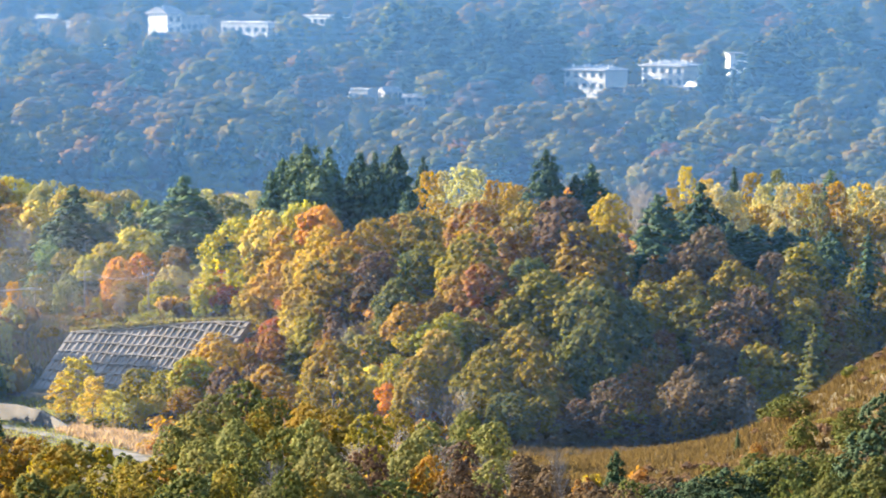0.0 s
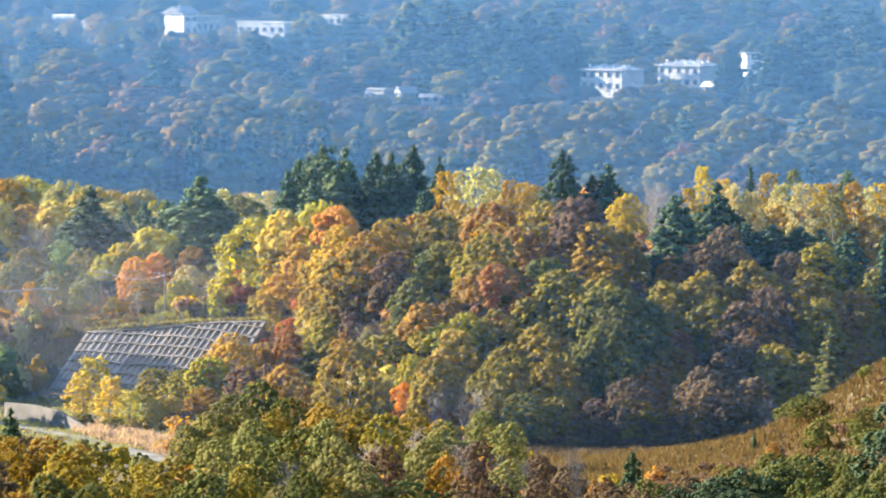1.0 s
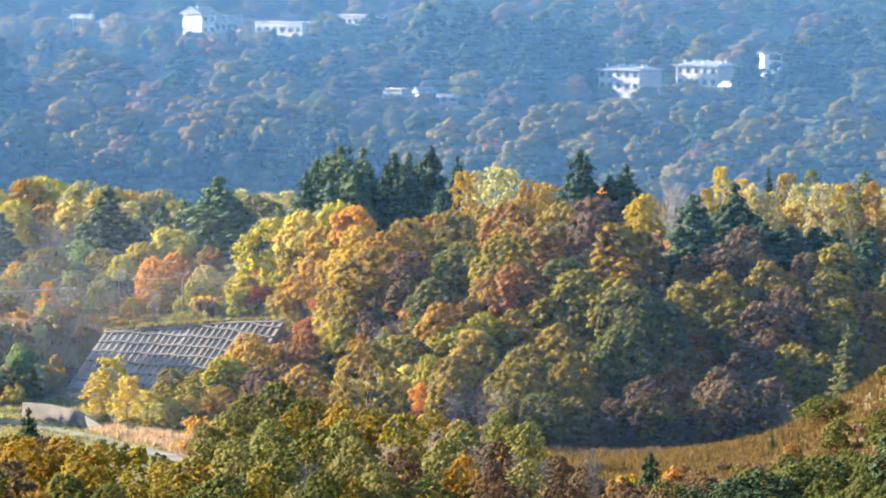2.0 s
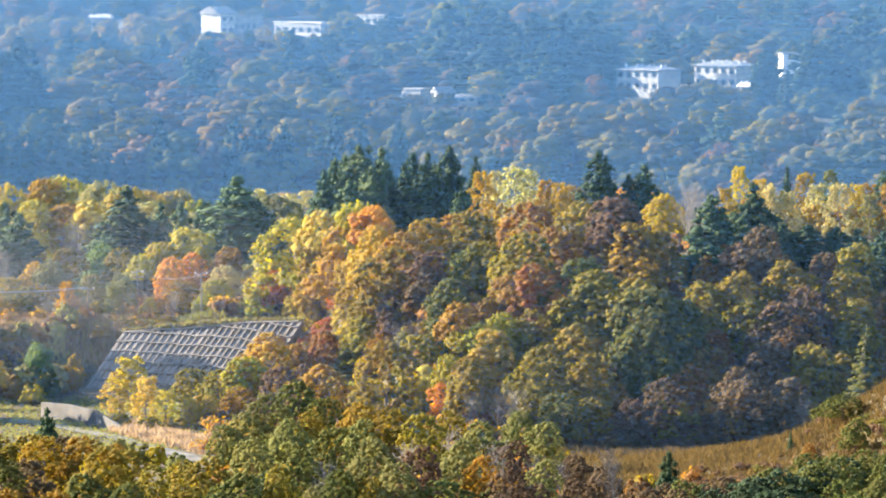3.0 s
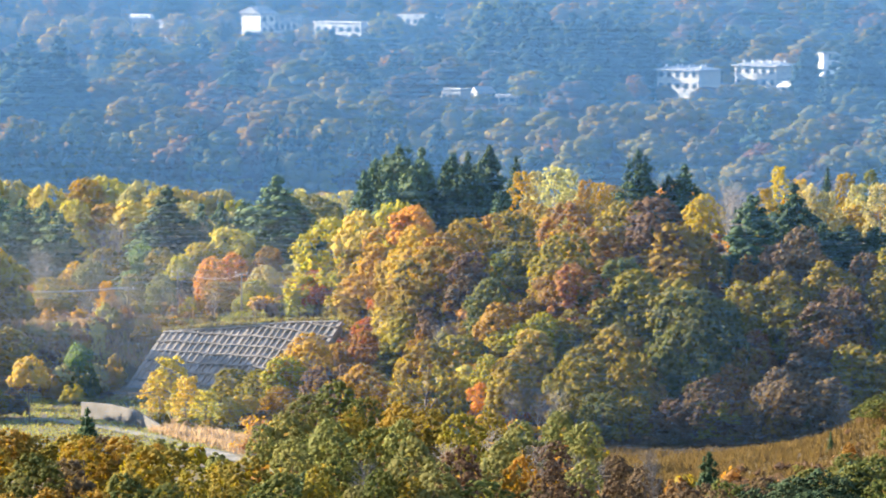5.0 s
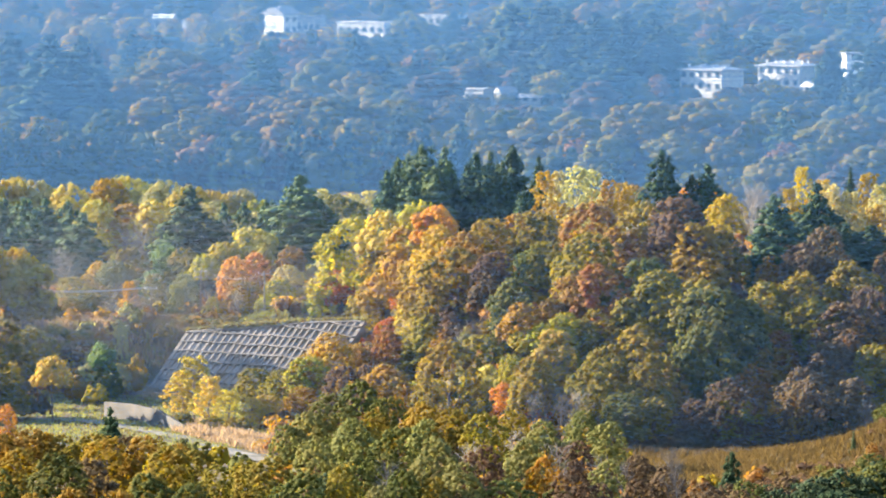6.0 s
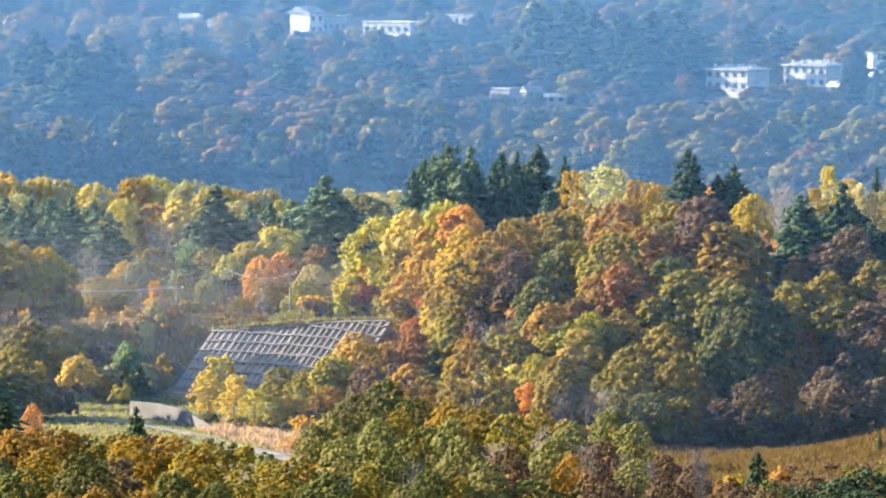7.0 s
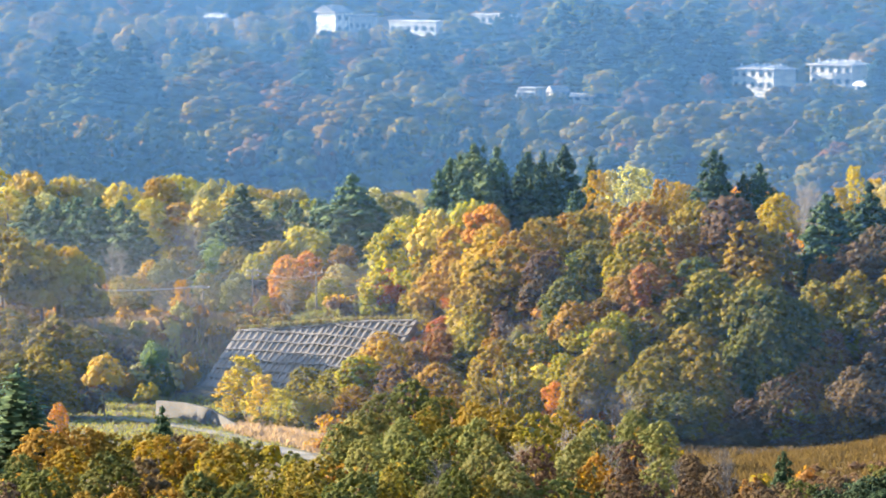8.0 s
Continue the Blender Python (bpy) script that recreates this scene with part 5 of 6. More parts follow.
tree("oak", "rust", 44.8, 1180.0, 0.45, 1.55, "on the far valley side")
tree("oak", "brown", 54.0, 1180.0, 0.41, 2.02, "on the far valley side")
tree("oak", "olive", 62.6, 1185.0, 0.55, 1.15, "on the far valley side")
tree("oak", "olive", 66.5, 1180.0, 0.42, 1.63, "on the far valley side")
tree("pine", "needle", 75.4, 1195.0, 0.86, 1.45, "on the far valley side")
tree("oak", "olive", 0.7, 1165.0, 0.36, 2.29, "on the far valley side")
tree("oak", "olive", 6.6, 1168.0, 0.37, 1.49, "on the far valley side")
tree("oak", "lime", 17.0, 1178.0, 0.79, 1.01, "on the far valley side")
tree("pine", "needle", 10.9, 1195.0, 0.67, 1.35, "on the far valley side")
# at the foot of the far slope
tree("pine", "green", -92.7, 1000.0, 1.61, 0.89, "at the foot of the far slope")
tree("pine", "green", -87.7, 1000.0, 1.69, 0.90, "at the foot of the far slope")
tree("pine", "green", -82.7, 1000.0, 1.53, 0.94, "at the foot of the far slope")
tree("pine", "green", -77.6, 1000.0, 1.61, 0.94, "at the foot of the far slope")
tree("pine", "green", -72.6, 1000.0, 1.53, 0.99, "at the foot of the far slope")
tree("pine", "green", -67.6, 1000.0, 1.61, 1.00, "at the foot of the far slope")
tree("pine", "green", -62.6, 1000.0, 1.53, 1.05, "at the foot of the far slope")
tree("pine", "green", -57.6, 1000.0, 1.33, 1.08, "at the foot of the far slope")
tree("pine", "green", -54.1, 1000.0, 1.16, 0.93, "at the foot of the far slope")
tree("pine", "green", -90.2, 1000.0, 1.34, 1.08, "at the foot of the far slope")
tree("pine", "green", -79.7, 1000.0, 1.29, 1.11, "at the foot of the far slope")
tree("pine", "green", -69.7, 1000.0, 1.25, 1.15, "at the foot of the far slope")
tree("pine", "needle", -44.6, 1000.0, 1.59, 0.69, "at the foot of the far slope")
tree("pine", "needle", -31.5, 1000.0, 1.61, 0.78, "at the foot of the far slope")
tree("pine", "needle", -27.0, 1000.0, 1.57, 0.80, "at the foot of the far slope")
tree("pine", "needle", -22.5, 1000.0, 1.53, 0.82, "at the foot of the far slope")
tree("pine", "needle", -13.5, 1000.0, 1.61, 0.78, "at the foot of the far slope")
tree("pine", "needle", -8.9, 1000.0, 1.55, 0.71, "at the foot of the far slope")
tree("pine", "needle", -2.4, 1000.0, 1.53, 0.72, "at the foot of the far slope")
tree("oak", "brown", -48.6, 1000.0, 1.54, 0.91, "at the foot of the far slope")
tree("oak", "sage", -42.4, 1000.0, 1.65, 0.92, "at the foot of the far slope")
tree("oak", "brown", -36.8, 1000.0, 1.63, 0.79, "at the foot of the far slope")
tree("oak", "sage", -28.0, 1000.0, 1.52, 1.00, "at the foot of the far slope")
tree("oak", "sage", -21.5, 1000.0, 1.50, 0.94, "at the foot of the far slope")
tree("oak", "brown", -16.5, 1000.0, 1.46, 0.88, "at the foot of the far slope")
tree("oak", "ochre", -31.1, 1000.0, 1.11, 0.70, "at the foot of the far slope")
tree("oak", "sage", -39.6, 1000.0, 1.33, 1.06, "at the foot of the far slope")
tree("oak", "brown", -46.6, 1000.0, 1.12, 1.25, "at the foot of the far slope")
tree("oak", "sage", -24.5, 1000.0, 1.26, 1.12, "at the foot of the far slope")


# ---- brush and grass ----
def joined(name, label, category, material_of, items, base, height=None):
    """One sheet of growth out of many small copies of base meshes; items: (which, x, y, sx, sz, tint)."""
    vs, fs, ms, n = [], [], [], 0
    for which, x, y, sx, sz, k in items:
        v, f = base[which]
        t = (x * 7.13 + y * 3.7) % 6.283
        c = np.array(((math.cos(t), -math.sin(t), 0), (math.sin(t), math.cos(t), 0), (0, 0, 1)))
        vs.append((v @ c.T) * np.array((sx, sx, sz)) + np.array((x, y, (height or ground_z)(x, y) - 0.05)))
        fs += [tuple(n + j for j in q) for q in f]
        ms += [k] * len(f)
        n += len(v)
    me = mesh_of(name, np.concatenate(vs).tolist(), fs)
    for m in material_of:
        me.materials.append(m)
    me.polygons.foreach_set("material_index", ms)
    return tagged(new(name, me), label, category, kind="stuff")


def clump(seed):
    c, r = Leaves(seed), np.random.default_rng(seed)
    for i in range(2):
        c.bough(np.array((r.normal(0, 0.5), r.normal(0, 0.5), r.uniform(0.4, 0.9))), (0.8, 0.8, 0.6), 18, 0.34)
    return c.arrays()


def tuft(seed, blades=7, high=0.8):
    r = np.random.default_rng(seed)
    v, f = [], []
    for i in range(blades):
        t, lean = r.uniform(0, 6.28), r.uniform(0.1, 0.6)
        a = np.array((r.normal(0, 0.18), r.normal(0, 0.18), 0))
        side = np.array((math.cos(t), math.sin(t), 0)) * 0.07
        tip = a + np.array((-math.sin(t) * lean * high, math.cos(t) * lean * high, high * r.uniform(0.6, 1.1)))
        n = len(v)
        v += [a - side, a + side, tip]
        f.append((n, n + 1, n + 2))
    return np.array(v), f


def scatter(seed, number, x0, x1, y0, y1, keep=lambda x, y: True):
    r = np.random.default_rng(seed)
    out = []
    for i in range(number):
        x, y = r.uniform(x0, x1), r.uniform(y0, y1)
        if keep(x, y):
            out.append((x, y, r.uniform(0.7, 1.4), r))
    return out


CLUMPS = [clump(s) for s in (81, 82, 83)]
TUFTS = [tuft(s) for s in (91, 92, 93)]


def on_wall(x, y):
    return -45 < x < -12 and 722 < y < 744


brush = []
for x, y, s, r in (scatter(1, 900, -14, 85, 655, 735) + scatter(2, 700, -80, 0, 733, 860) + scatter(3, 420, -25, 30, 596, 662)
                   + scatter(4, 260, -80, -38, 722, 745) + scatter(5, 200, -60, 10, 556, 600) + scatter(6, 60, 20, 80, 556, 570)
                   + scatter(7, 300, 0, 85, 735, 800) + scatter(11, 300, -24, 8, 660, 726)):
    if not on_wall(x, y) and not (x > 16 and 598 < y < 664):
        brush.append((r.integers(3), x, y, s * 1.2, s * r.uniform(0.8, 1.7), r.choice(6, p=[0.26, 0.2, 0.2, 0.14, 0.12, 0.08]) if x < 14 else r.choice(3) * 2 % 5))
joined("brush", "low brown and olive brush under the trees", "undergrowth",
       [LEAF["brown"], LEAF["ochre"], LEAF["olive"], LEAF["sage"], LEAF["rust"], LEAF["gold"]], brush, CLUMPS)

# Scrub in brown and green only, darkened in place of shade.
heath = []
for x, y, s, r in scatter(14, 420, 30, 82, 588, 640):
    if r.random() < smooth(40, 62, x) or y < 604:
        heath.append((r.integers(3), x, y, s * 0.7, s * r.uniform(0.35, 0.8), r.choice(3, p=[0.3, 0.3, 0.4])))
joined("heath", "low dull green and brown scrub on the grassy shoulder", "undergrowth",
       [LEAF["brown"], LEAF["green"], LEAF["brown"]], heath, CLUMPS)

meadow = [(r.integers(3), x, y, s, s, 0) for x, y, s, r in scatter(8, 19000, 8, 80, 575, 662)]
meadow += [(r.integers(3), x, y, s, s, 0) for x, y, s, r in scatter(12, 2500, 10, 60, 648, 668)]
joined("dry_grass", "tall dry golden grass on the hill shoulder", "grass", [STRAW], meadow, TUFTS)
bank = [(r.integers(3), x, y, s * 0.8, s * 0.5, int(r.random() < 0.3)) for x, y, s, r in scatter(9, 9000, -72, -18, 655, 729, lambda x, y: not on_wall(x, y))]
bank += [(r.integers(3), x, y, s, s, int(r.random() < 0.4)) for x, y, s, r in scatter(10, 6000, -78, -12, 741, 756)]
plateau = [(r.integers(3), x, y, s, s * 1.3, 0) for x, y, s, r in scatter(16, 2600, -62, -37, 741, 752)]
joined("plateau_grass", "tall pale dry grass at the edge of the plateau", "grass", [REED], plateau, TUFTS)
joined("verge_grass", "short yellow-green grass beside the road", "grass", [TURF, STRAW], bank, TUFTS)
reeds = [(r.integers(3), x, y, s * 1.3, s * (0.75 + 0.6 * noise.noise(Vector((x * 0.5, y * 0.5, 1)))) * 1.5, 0) for x, y, s, r in scatter(13, 6000, -36, -20, 650, 700, lambda x, y: -7 < y - 680 + (x + 36) * 1.9 < 8)]
joined("reeds", "pale dry reeds beside the road", "reeds", [REED], reeds, TUFTS)


# ---- road and concrete ----
def ribbon(line, wide, lift):
    """A strip draped over the ground along a line of plan points."""
    v, f = [], []
    fine = []
    for (x0, y0), (x1, y1) in zip(line, line[1:]):
        for i in range(8):
            fine.append((mixed(x0, x1, i / 8), mixed(y0, y1, i / 8)))
    fine.append(line[-1])
    for i, (x, y) in enumerate(fine):
        (xa, ya), (xb, yb) = fine[max(0, i - 1)], fine[min(len(fine) - 1, i + 1)]
        d = math.hypot(xb - xa, yb - ya)
        nx_, ny_ = -(yb - ya) / d, (xb - xa) / d
        for s in (-1, -0.33, 0.33, 1):
            px, py = x + nx_ * wide / 2 * s, y + ny_ * wide / 2 * s
            v.append((px, py, ground_z(px, py) + lift))
    for i in range(len(fine) - 1):
        for j in range(3):
            f.append((4 * i + j, 4 * i + 4 + j, 4 * i + 5 + j, 4 * i + 1 + j))
    return v, f


rv, rf = ribbon([(-67.2, 692.5), (-55.2, 690.0), (-48.1, 688.0), (-40.6, 677.5), (-33.8, 664.0), (-27.8, 650.5), (-21.4, 633.0), (-11.9, 608.0), (-6.7, 582.0)], 2.6, 0.16)
tagged(new("road", mesh_of("road", rv, rf, ROAD)), "pale narrow road winding along the valley floor", "road", kind="structure")


def prism(bm, corners, depth):
    """A slab from four corners, thickened along depth."""
    a = [bm.verts.new(Vector(c)) for c in corners]
    b = [bm.verts.new(Vector(c) + Vector(depth)) for c in corners]
    bm.faces.new(a)
    bm.faces.new(b[::-1])
    for i in range(4):
        j = (i + 1) % 4
        bm.faces.new((a[j], a[i], b[i], b[j]))
    return bm


def box_bm(x0, x1, y0, y1, z0, z1, bevel=0.0):
    bm = bmesh.new()
    prism(bm, [(x0, y0, z0), (x1, y0, z0), (x1, y1, z0), (x0, y1, z0)], (0, 0, z1 - z0))
    bmesh.ops.recalc_face_normals(bm, faces=bm.faces)
    if bevel:
        bmesh.ops.bevel(bm, geom=bm.edges, offset=bevel, segments=1, affect="EDGES")
    return bm


def crib_wall():
    """A leaning concrete crib wall: ledges that fall away from the rising crest, raking uprights and recessed panels between them."""
    top_l, top_r, foot_l = Vector((-38.03, 742.00, 6.75)), Vector((-14.68, 735.00, 8.69)), Vector((-43.43, 735.50, -1.27))
    rows, cols, extra = 7, 25, 3
    rake = foot_l - top_l
    along = top_r - top_l
    out = along.cross(rake).normalized()
    if out.y > 0:
        out = -out
    root = new("retaining_wall")
    tagged(root, "weathered grey concrete crib retaining wall on the slope", "retaining wall")

    def rows_down(i, j):
        """Rows below the crest: each course of ledges drops two and a half rows over the wall's length, with a slight sag."""
        k = i / cols
        return j + 2.7 * k - 0.35 * math.sin(math.pi * k) + 0.05 * math.sin(i * 1.3 + j)

    def spot(i, j, lift=0.0):
        d = max(0.0, rows_down(i, j))
        k = i / cols
        p = top_l + along * k + rake * (d / rows)
        p.z += 0.35 * math.sin(math.pi * k) * max(0.0, 1 - d / rows)
        bow = -0.5 * math.sin(math.pi * min(1.0, k * 1.3)) ** 2
        return p + out * (lift + bow)

    bm = bmesh.new()
    for i in range(cols):
        prism(bm, [spot(i, -4, -0.35), spot(i + 1, -4, -0.35), spot(i + 1, rows, -0.35), spot(i, rows, -0.35)], -out * 1.6)
    bmesh.ops.recalc_face_normals(bm, faces=bm.faces)
    part("backing", bm, INFILL, root)
    drop = rake.normalized()
    for j in range(-extra, rows + 1):
        bm = bmesh.new()
        for i in range(cols):
            if rows_down(i, j) < 0.05:
                continue
            a, b = spot(i, j, 0.14), spot(i + 1, j, 0.14)
            prism(bm, [a, b, b + drop * 0.17, a + drop * 0.17], -out * 0.6)
        bmesh.ops.recalc_face_normals(bm, faces=bm.faces)
        part("ledge", bm, PANEL, root)
    bm = bmesh.new()
    for i in range(cols):
        a, b = spot(i, -4, 0.16), spot(i + 1, -4, 0.16)
        prism(bm, [a, b, b + drop * 0.22, a + drop * 0.22], -out * 0.8)
    bmesh.ops.recalc_face_normals(bm, faces=bm.faces)
    part("coping", bm, PANEL, root)
    for i in range(cols + 1):
        bm = bmesh.new()
        wide = along.normalized() * (0.5 if i in (0, cols) else 0.26 if i % 4 else 0.4)
        for j in range(-extra, rows):
            if rows_down(i, j + 0.9) < 0.1:
                continue
            a, b = spot(i, j + 0.1, 0.0), spot(i, j + 0.98, 0.1)
            prism(bm, [a, a + wide, b + wide, b], -out * 0.5)
        bmesh.ops.recalc_face_normals(bm, faces=bm.faces)
        part("upright", bm, PANEL, root)
    for i in range(cols):
        deep = 0.12 + 0.26 * smooth(4, 15, i)
        for j in range(-extra, rows):
            if rows_down(i, j + 0.9) < 0.3:
                continue
            bm = bmesh.new()
            prism(bm, [spot(i + 0.26, j + 0.2, -deep), spot(i + 0.99, j + 0.2, -deep), spot(i + 0.99, j + 0.98, -0.04), spot(i + 0.26, j + 0.98, -0.04)], -out * 0.25)
            bmesh.ops.recalc_face_normals(bm, faces=bm.faces)
            part("panel", bm, PANEL, root)


PANEL = surface("stained_panel", (0.235, 0.205, 0.185), 0.95, 1.5, 0.45, (0.16, 0.14, 0.125), 0.3)
crib_wall()
rim_l, rim_r = Vector((-38.03, 742.00, 6.75)), Vector((-14.68, 735.00, 8.69))


def rim_height(x, y):
    k = min(1.0, max(0.0, (x - rim_l.x) / (rim_r.x - rim_l.x)))
    return rim_l.z + (rim_r.z - rim_l.z) * k + 0.35 * math.sin(math.pi * k)


fringe = []
for x, y, s, r in scatter(15, 700, rim_l.x - 0.4, rim_r.x + 0.6, 0.15, 1.0):
    k = (x - rim_l.x) / (rim_r.x - rim_l.x)
    fringe.append((r.integers(3), x, rim_l.y + (rim_r.y - rim_l.y) * k + y, s * 0.8, s * r.uniform(0.4, 0.9), int(r.random() < 0.4)))
joined("wall_top_grass", "pale grass fringe along the top of the retaining wall", "grass", [TURF, STRAW], fringe, TUFTS, rim_height)


CAST = surface("cast_concrete", (0.105, 0.095, 0.088), 0.9, 1.6, 0.4, (0.065, 0.06, 0.056), 0.3)


def low_wall():
    """A plain cast wall that holds the bank beside the road."""
    root = tagged(new("roadside_wall"), "plain low concrete wall beside the road", "wall")
    line = [(-45.8, 693.0), (-41.9, 687.5), (-38.4, 682.0), (-35.0, 673.5)]
    line = [(x, y, ground_z(x, y)) for x, y in line]
    tops = [1.9, 2.1, 1.9, 0.9]
    for k in range(3):
        a, b = Vector(line[k]), Vector(line[k + 1])
        bm = bmesh.new()
        back = Vector((0.15, 0.6, 0))
        vs = [a - Vector((0, 0, 1)), b - Vector((0, 0, 1)), b + Vector((0.05, 0.15, tops[k + 1])), a + Vector((0.05, 0.15, tops[k]))]
        prism(bm, vs, back)
        bmesh.ops.recalc_face_normals(bm, faces=bm.faces)
        part("wall_section", bm, CAST, root)


low_wall()


# ---- poles and wires ----
def tube(name, pts, radius, material, parent):
    v, f = [], []
    for a, b in zip(pts, pts[1:]):
        stick(v, f, a, b, radius, radius, 5)
    ob = new(name, mesh_of(name, v, f, material))
    ob.parent = parent
    return ob


def utility_pole(x, y, high, arms=1, turn=0.0, where="on the plateau"):
    z = ground_z(x, y)
    root = tagged(new("utility_pole"), "slim grey utility pole with crossarm " + where, "utility pole", group="utility poles")
    root.matrix_basis = pose(x, y, z, 0, 0, turn)
    v, f = [], []
    stick(v, f, (0, 0, -0.5), (0, 0, high), 0.13, 0.08, 8)
    shaft = new("shaft", mesh_of("shaft", v, f, CONCRETE))
    shaft.parent = root
    for i in range(arms):
        arm = tube("crossarm", [(-0.9, 0, high - 0.3 - 0.7 * i), (0.9, 0, high - 0.3 - 0.7 * i)], 0.045, STEEL, root)
        for s in (-0.8, 0.0, 0.8):
            ins = tube("insulator", [(s, 0, high - 0.24 - 0.7 * i), (s, 0, high - 0.05 - 0.7 * i)], 0.05, WHITE, arm)
    return Vector((x, y, z + high))


def wire(a, b, sag, where, thick=0.02):
    a, b = Vector(a), Vector(b)
    pts = []
    for i in range(15):
        k = i / 14
        p = a.lerp(b, k)
        p.z -= sag * 4 * k * (1 - k)
        pts.append(p)
    root = tagged(new("wire"), "pale slack overhead wire " + where, "wire", group="overhead wires")
    tube("strand", pts, thick, STEEL, root)


pole_a = utility_pole(-36.9, 757.5, 6.6, 2, 20)
pole_b = utility_pole(-28.0, 749.5, 6.0, 1, 20)
pole_c = utility_pole(-57.3, 745.5, 5.4, 1, 20)
pole_d = utility_pole(-43.1, 749.0, 4.8, 1, 20)
for k in (0.0, 0.12):
    wire(pole_c - Vector((0, 0, k)), pole_d - Vector((0, 0, k)), 0.25, "between poles on the plateau", 0.035)
wire(pole_a, pole_b - Vector((0, 0, 0.4)), 0.9, "between poles on the plateau")
far_a = utility_pole(8.5, 1224.0, 8.6, 2, 10, "among far houses")
far_b = utility_pole(14.4, 1214.5, 9.0, 2, 10, "among far houses")
far_c = utility_pole(27.2, 1224.0, 7.0, 1, 10, "among far houses")
far_d = utility_pole(23.7, 1214.5, 9.0, 1, 10, "among far houses")
far_e = utility_pole(-75.1, 1410.5, 13.0, 1, 10, "among far houses")
wire(far_a, far_b, 0.5, "among far houses")


# ---- far buildings ----
def gable_bm(length, width, z0, rise, over=0.5, thick=0.18, hip=0.0):
    """A pitched roof over a length by width plan, ridge along x; hip pulls the ridge's ends in."""
    bm = bmesh.new()
    l, w = length / 2 + over, width / 2 + over
    lower = [bm.verts.new(p) for p in ((-l, -w, z0), (l, -w, z0), (l, w, z0), (-l, w, z0))]
    upper = [bm.verts.new(p) for p in ((-l, -w, z0 + thick), (l, -w, z0 + thick), (l, w, z0 + thick), (-l, w, z0 + thick))]
    ridge = [bm.verts.new(p) for p in ((-l + hip, 0, z0 + thick + rise), (l - hip, 0, z0 + thick + rise))]
    bm.faces.new(lower[::-1])
    for i in range(4):
        j = (i + 1) % 4
        bm.faces.new((lower[i], lower[j], upper[j], upper[i]))
    bm.faces.new((upper[0], upper[1], ridge[1], ridge[0]))
    bm.faces.new((upper[2], upper[3], ridge[0], ridge[1]))
    bm.faces.new((upper[1], upper[2], ridge[1]))
    bm.faces.new((upper[3], upper[0], ridge[0]))
    return bm


def window(parent, x, y, z, w, h, side):
    """A window with frame and pane on the face that side names: 'front' (-y), 'end' (+x) or 'start' (-x)."""
    t = 0.08
    if side == "front":
        fr, pa = box_bm(x - w / 2, x + w / 2, y - t, y + 0.02, z, z + h), box_bm(x - w / 2 + 0.1, x + w / 2 - 0.1, y - t - 0.03, y - t + 0.02, z + 0.1, z + h - 0.1)
    else:
        s = 1 if side == "end" else -1
        x0, x1 = sorted((x - s * 0.02, x + s * t))
        x2, x3 = sorted((x + s * (t - 0.02), x + s * (t + 0.03)))
        fr, pa = box_bm(x0, x1, y - w / 2, y + w / 2, z, z + h), box_bm(x2, x3, y - w / 2 + 0.1, y + w / 2 - 0.1, z + 0.1, z + h - 0.1)
    frame_ob = part("window", fr, STEEL, parent)
    part("pane", pa, DARK, frame_ob)


def building(name, label, x, y, length, width, high, turn, roof="gable", rise=1.4, storeys=2, bays=4, walls=None, chimneys=0, balcony=False, lift=0.0, end_windows=0, cover=None):
    root = tagged(new(name), label, "house" if name == "house" else "building", group="buildings on the far side")
    root.matrix_basis = pose(x, y, ground_z(x, y) + lift, 0, 0, turn)
    l, w = length / 2, width / 2
    body = part("wall", box_bm(-l, l, -w, w, -2.5, high), walls or WHITE, root)
    if roof == "flat":
        part("roof", box_bm(-l - 0.3, l + 0.3, -w - 0.3, w + 0.3, high, high + 0.3), cover or ROOF, root)
    else:
        part("roof", gable_bm(length, width, high, rise, 0.6, 0.2, length * 0.3 if roof == "hip" else 0.0), cover or ROOF, root)
    step = high / storeys
    for s in range(storeys):
        for b in range(bays):
            window(root, -l + (b + 0.5) * length / bays, -w, s * step + 0.9, min(1.8, length / bays * 0.55), 1.3, "front")
        for b in range(end_windows):
            window(root, l, -w + (b + 0.5) * width / end_windows, s * step + 0.9, 0.9, 1.1, "end")
        if balcony and s:
            part("balcony", box_bm(-l + 0.4, l - 0.4, -w - 1.0, -w, s * step - 0.15, s * step + 0.75), CREAM, root)
    for c in range(chimneys):
        cx = -l * 0.85 + 1.7 * l * c / max(1, chimneys - 1)
        cy = w * (0.45 if c % 2 else -0.45)
        ch = part("chimney", box_bm(cx - 0.17, cx + 0.17, cy - 0.17, cy + 0.17, high, high + rise + 0.35), WHITE, root)
        part("cap", box_bm(cx - 0.22, cx + 0.22, cy - 0.22, cy + 0.22, high + rise + 0.35, high + rise + 0.45), STEEL, ch)
    return root


building("apartment_block", "white two-storey block with grey hipped roof and chimneys", 50.9, 1205.5, 11.8, 7.2, 4.8, -44, "hip", 0.9, 2, 5, PLASTER, 7, False, 0.9)
building("apartment_block", "white two-storey block with shallow roof and chimneys", 67.7, 1208.5, 11.8, 7.2, 4.9, -44, "hip", 0.9, 2, 5, PLASTER, 9, False, 0.9)
building("tower_house", "narrow tall white house above the trees", 83.6, 1243.0, 4.0, 4.0, 6.6, 12, "flat", 0.4, 3, 1, WHITE)
building("house", "small pale house with white roof", 72.4, 1193.5, 4.2, 3.6, 2.0, -30, "gable", 1.0, 1, 2, WHITE, 0, False, 0.5, 0, WHITE)
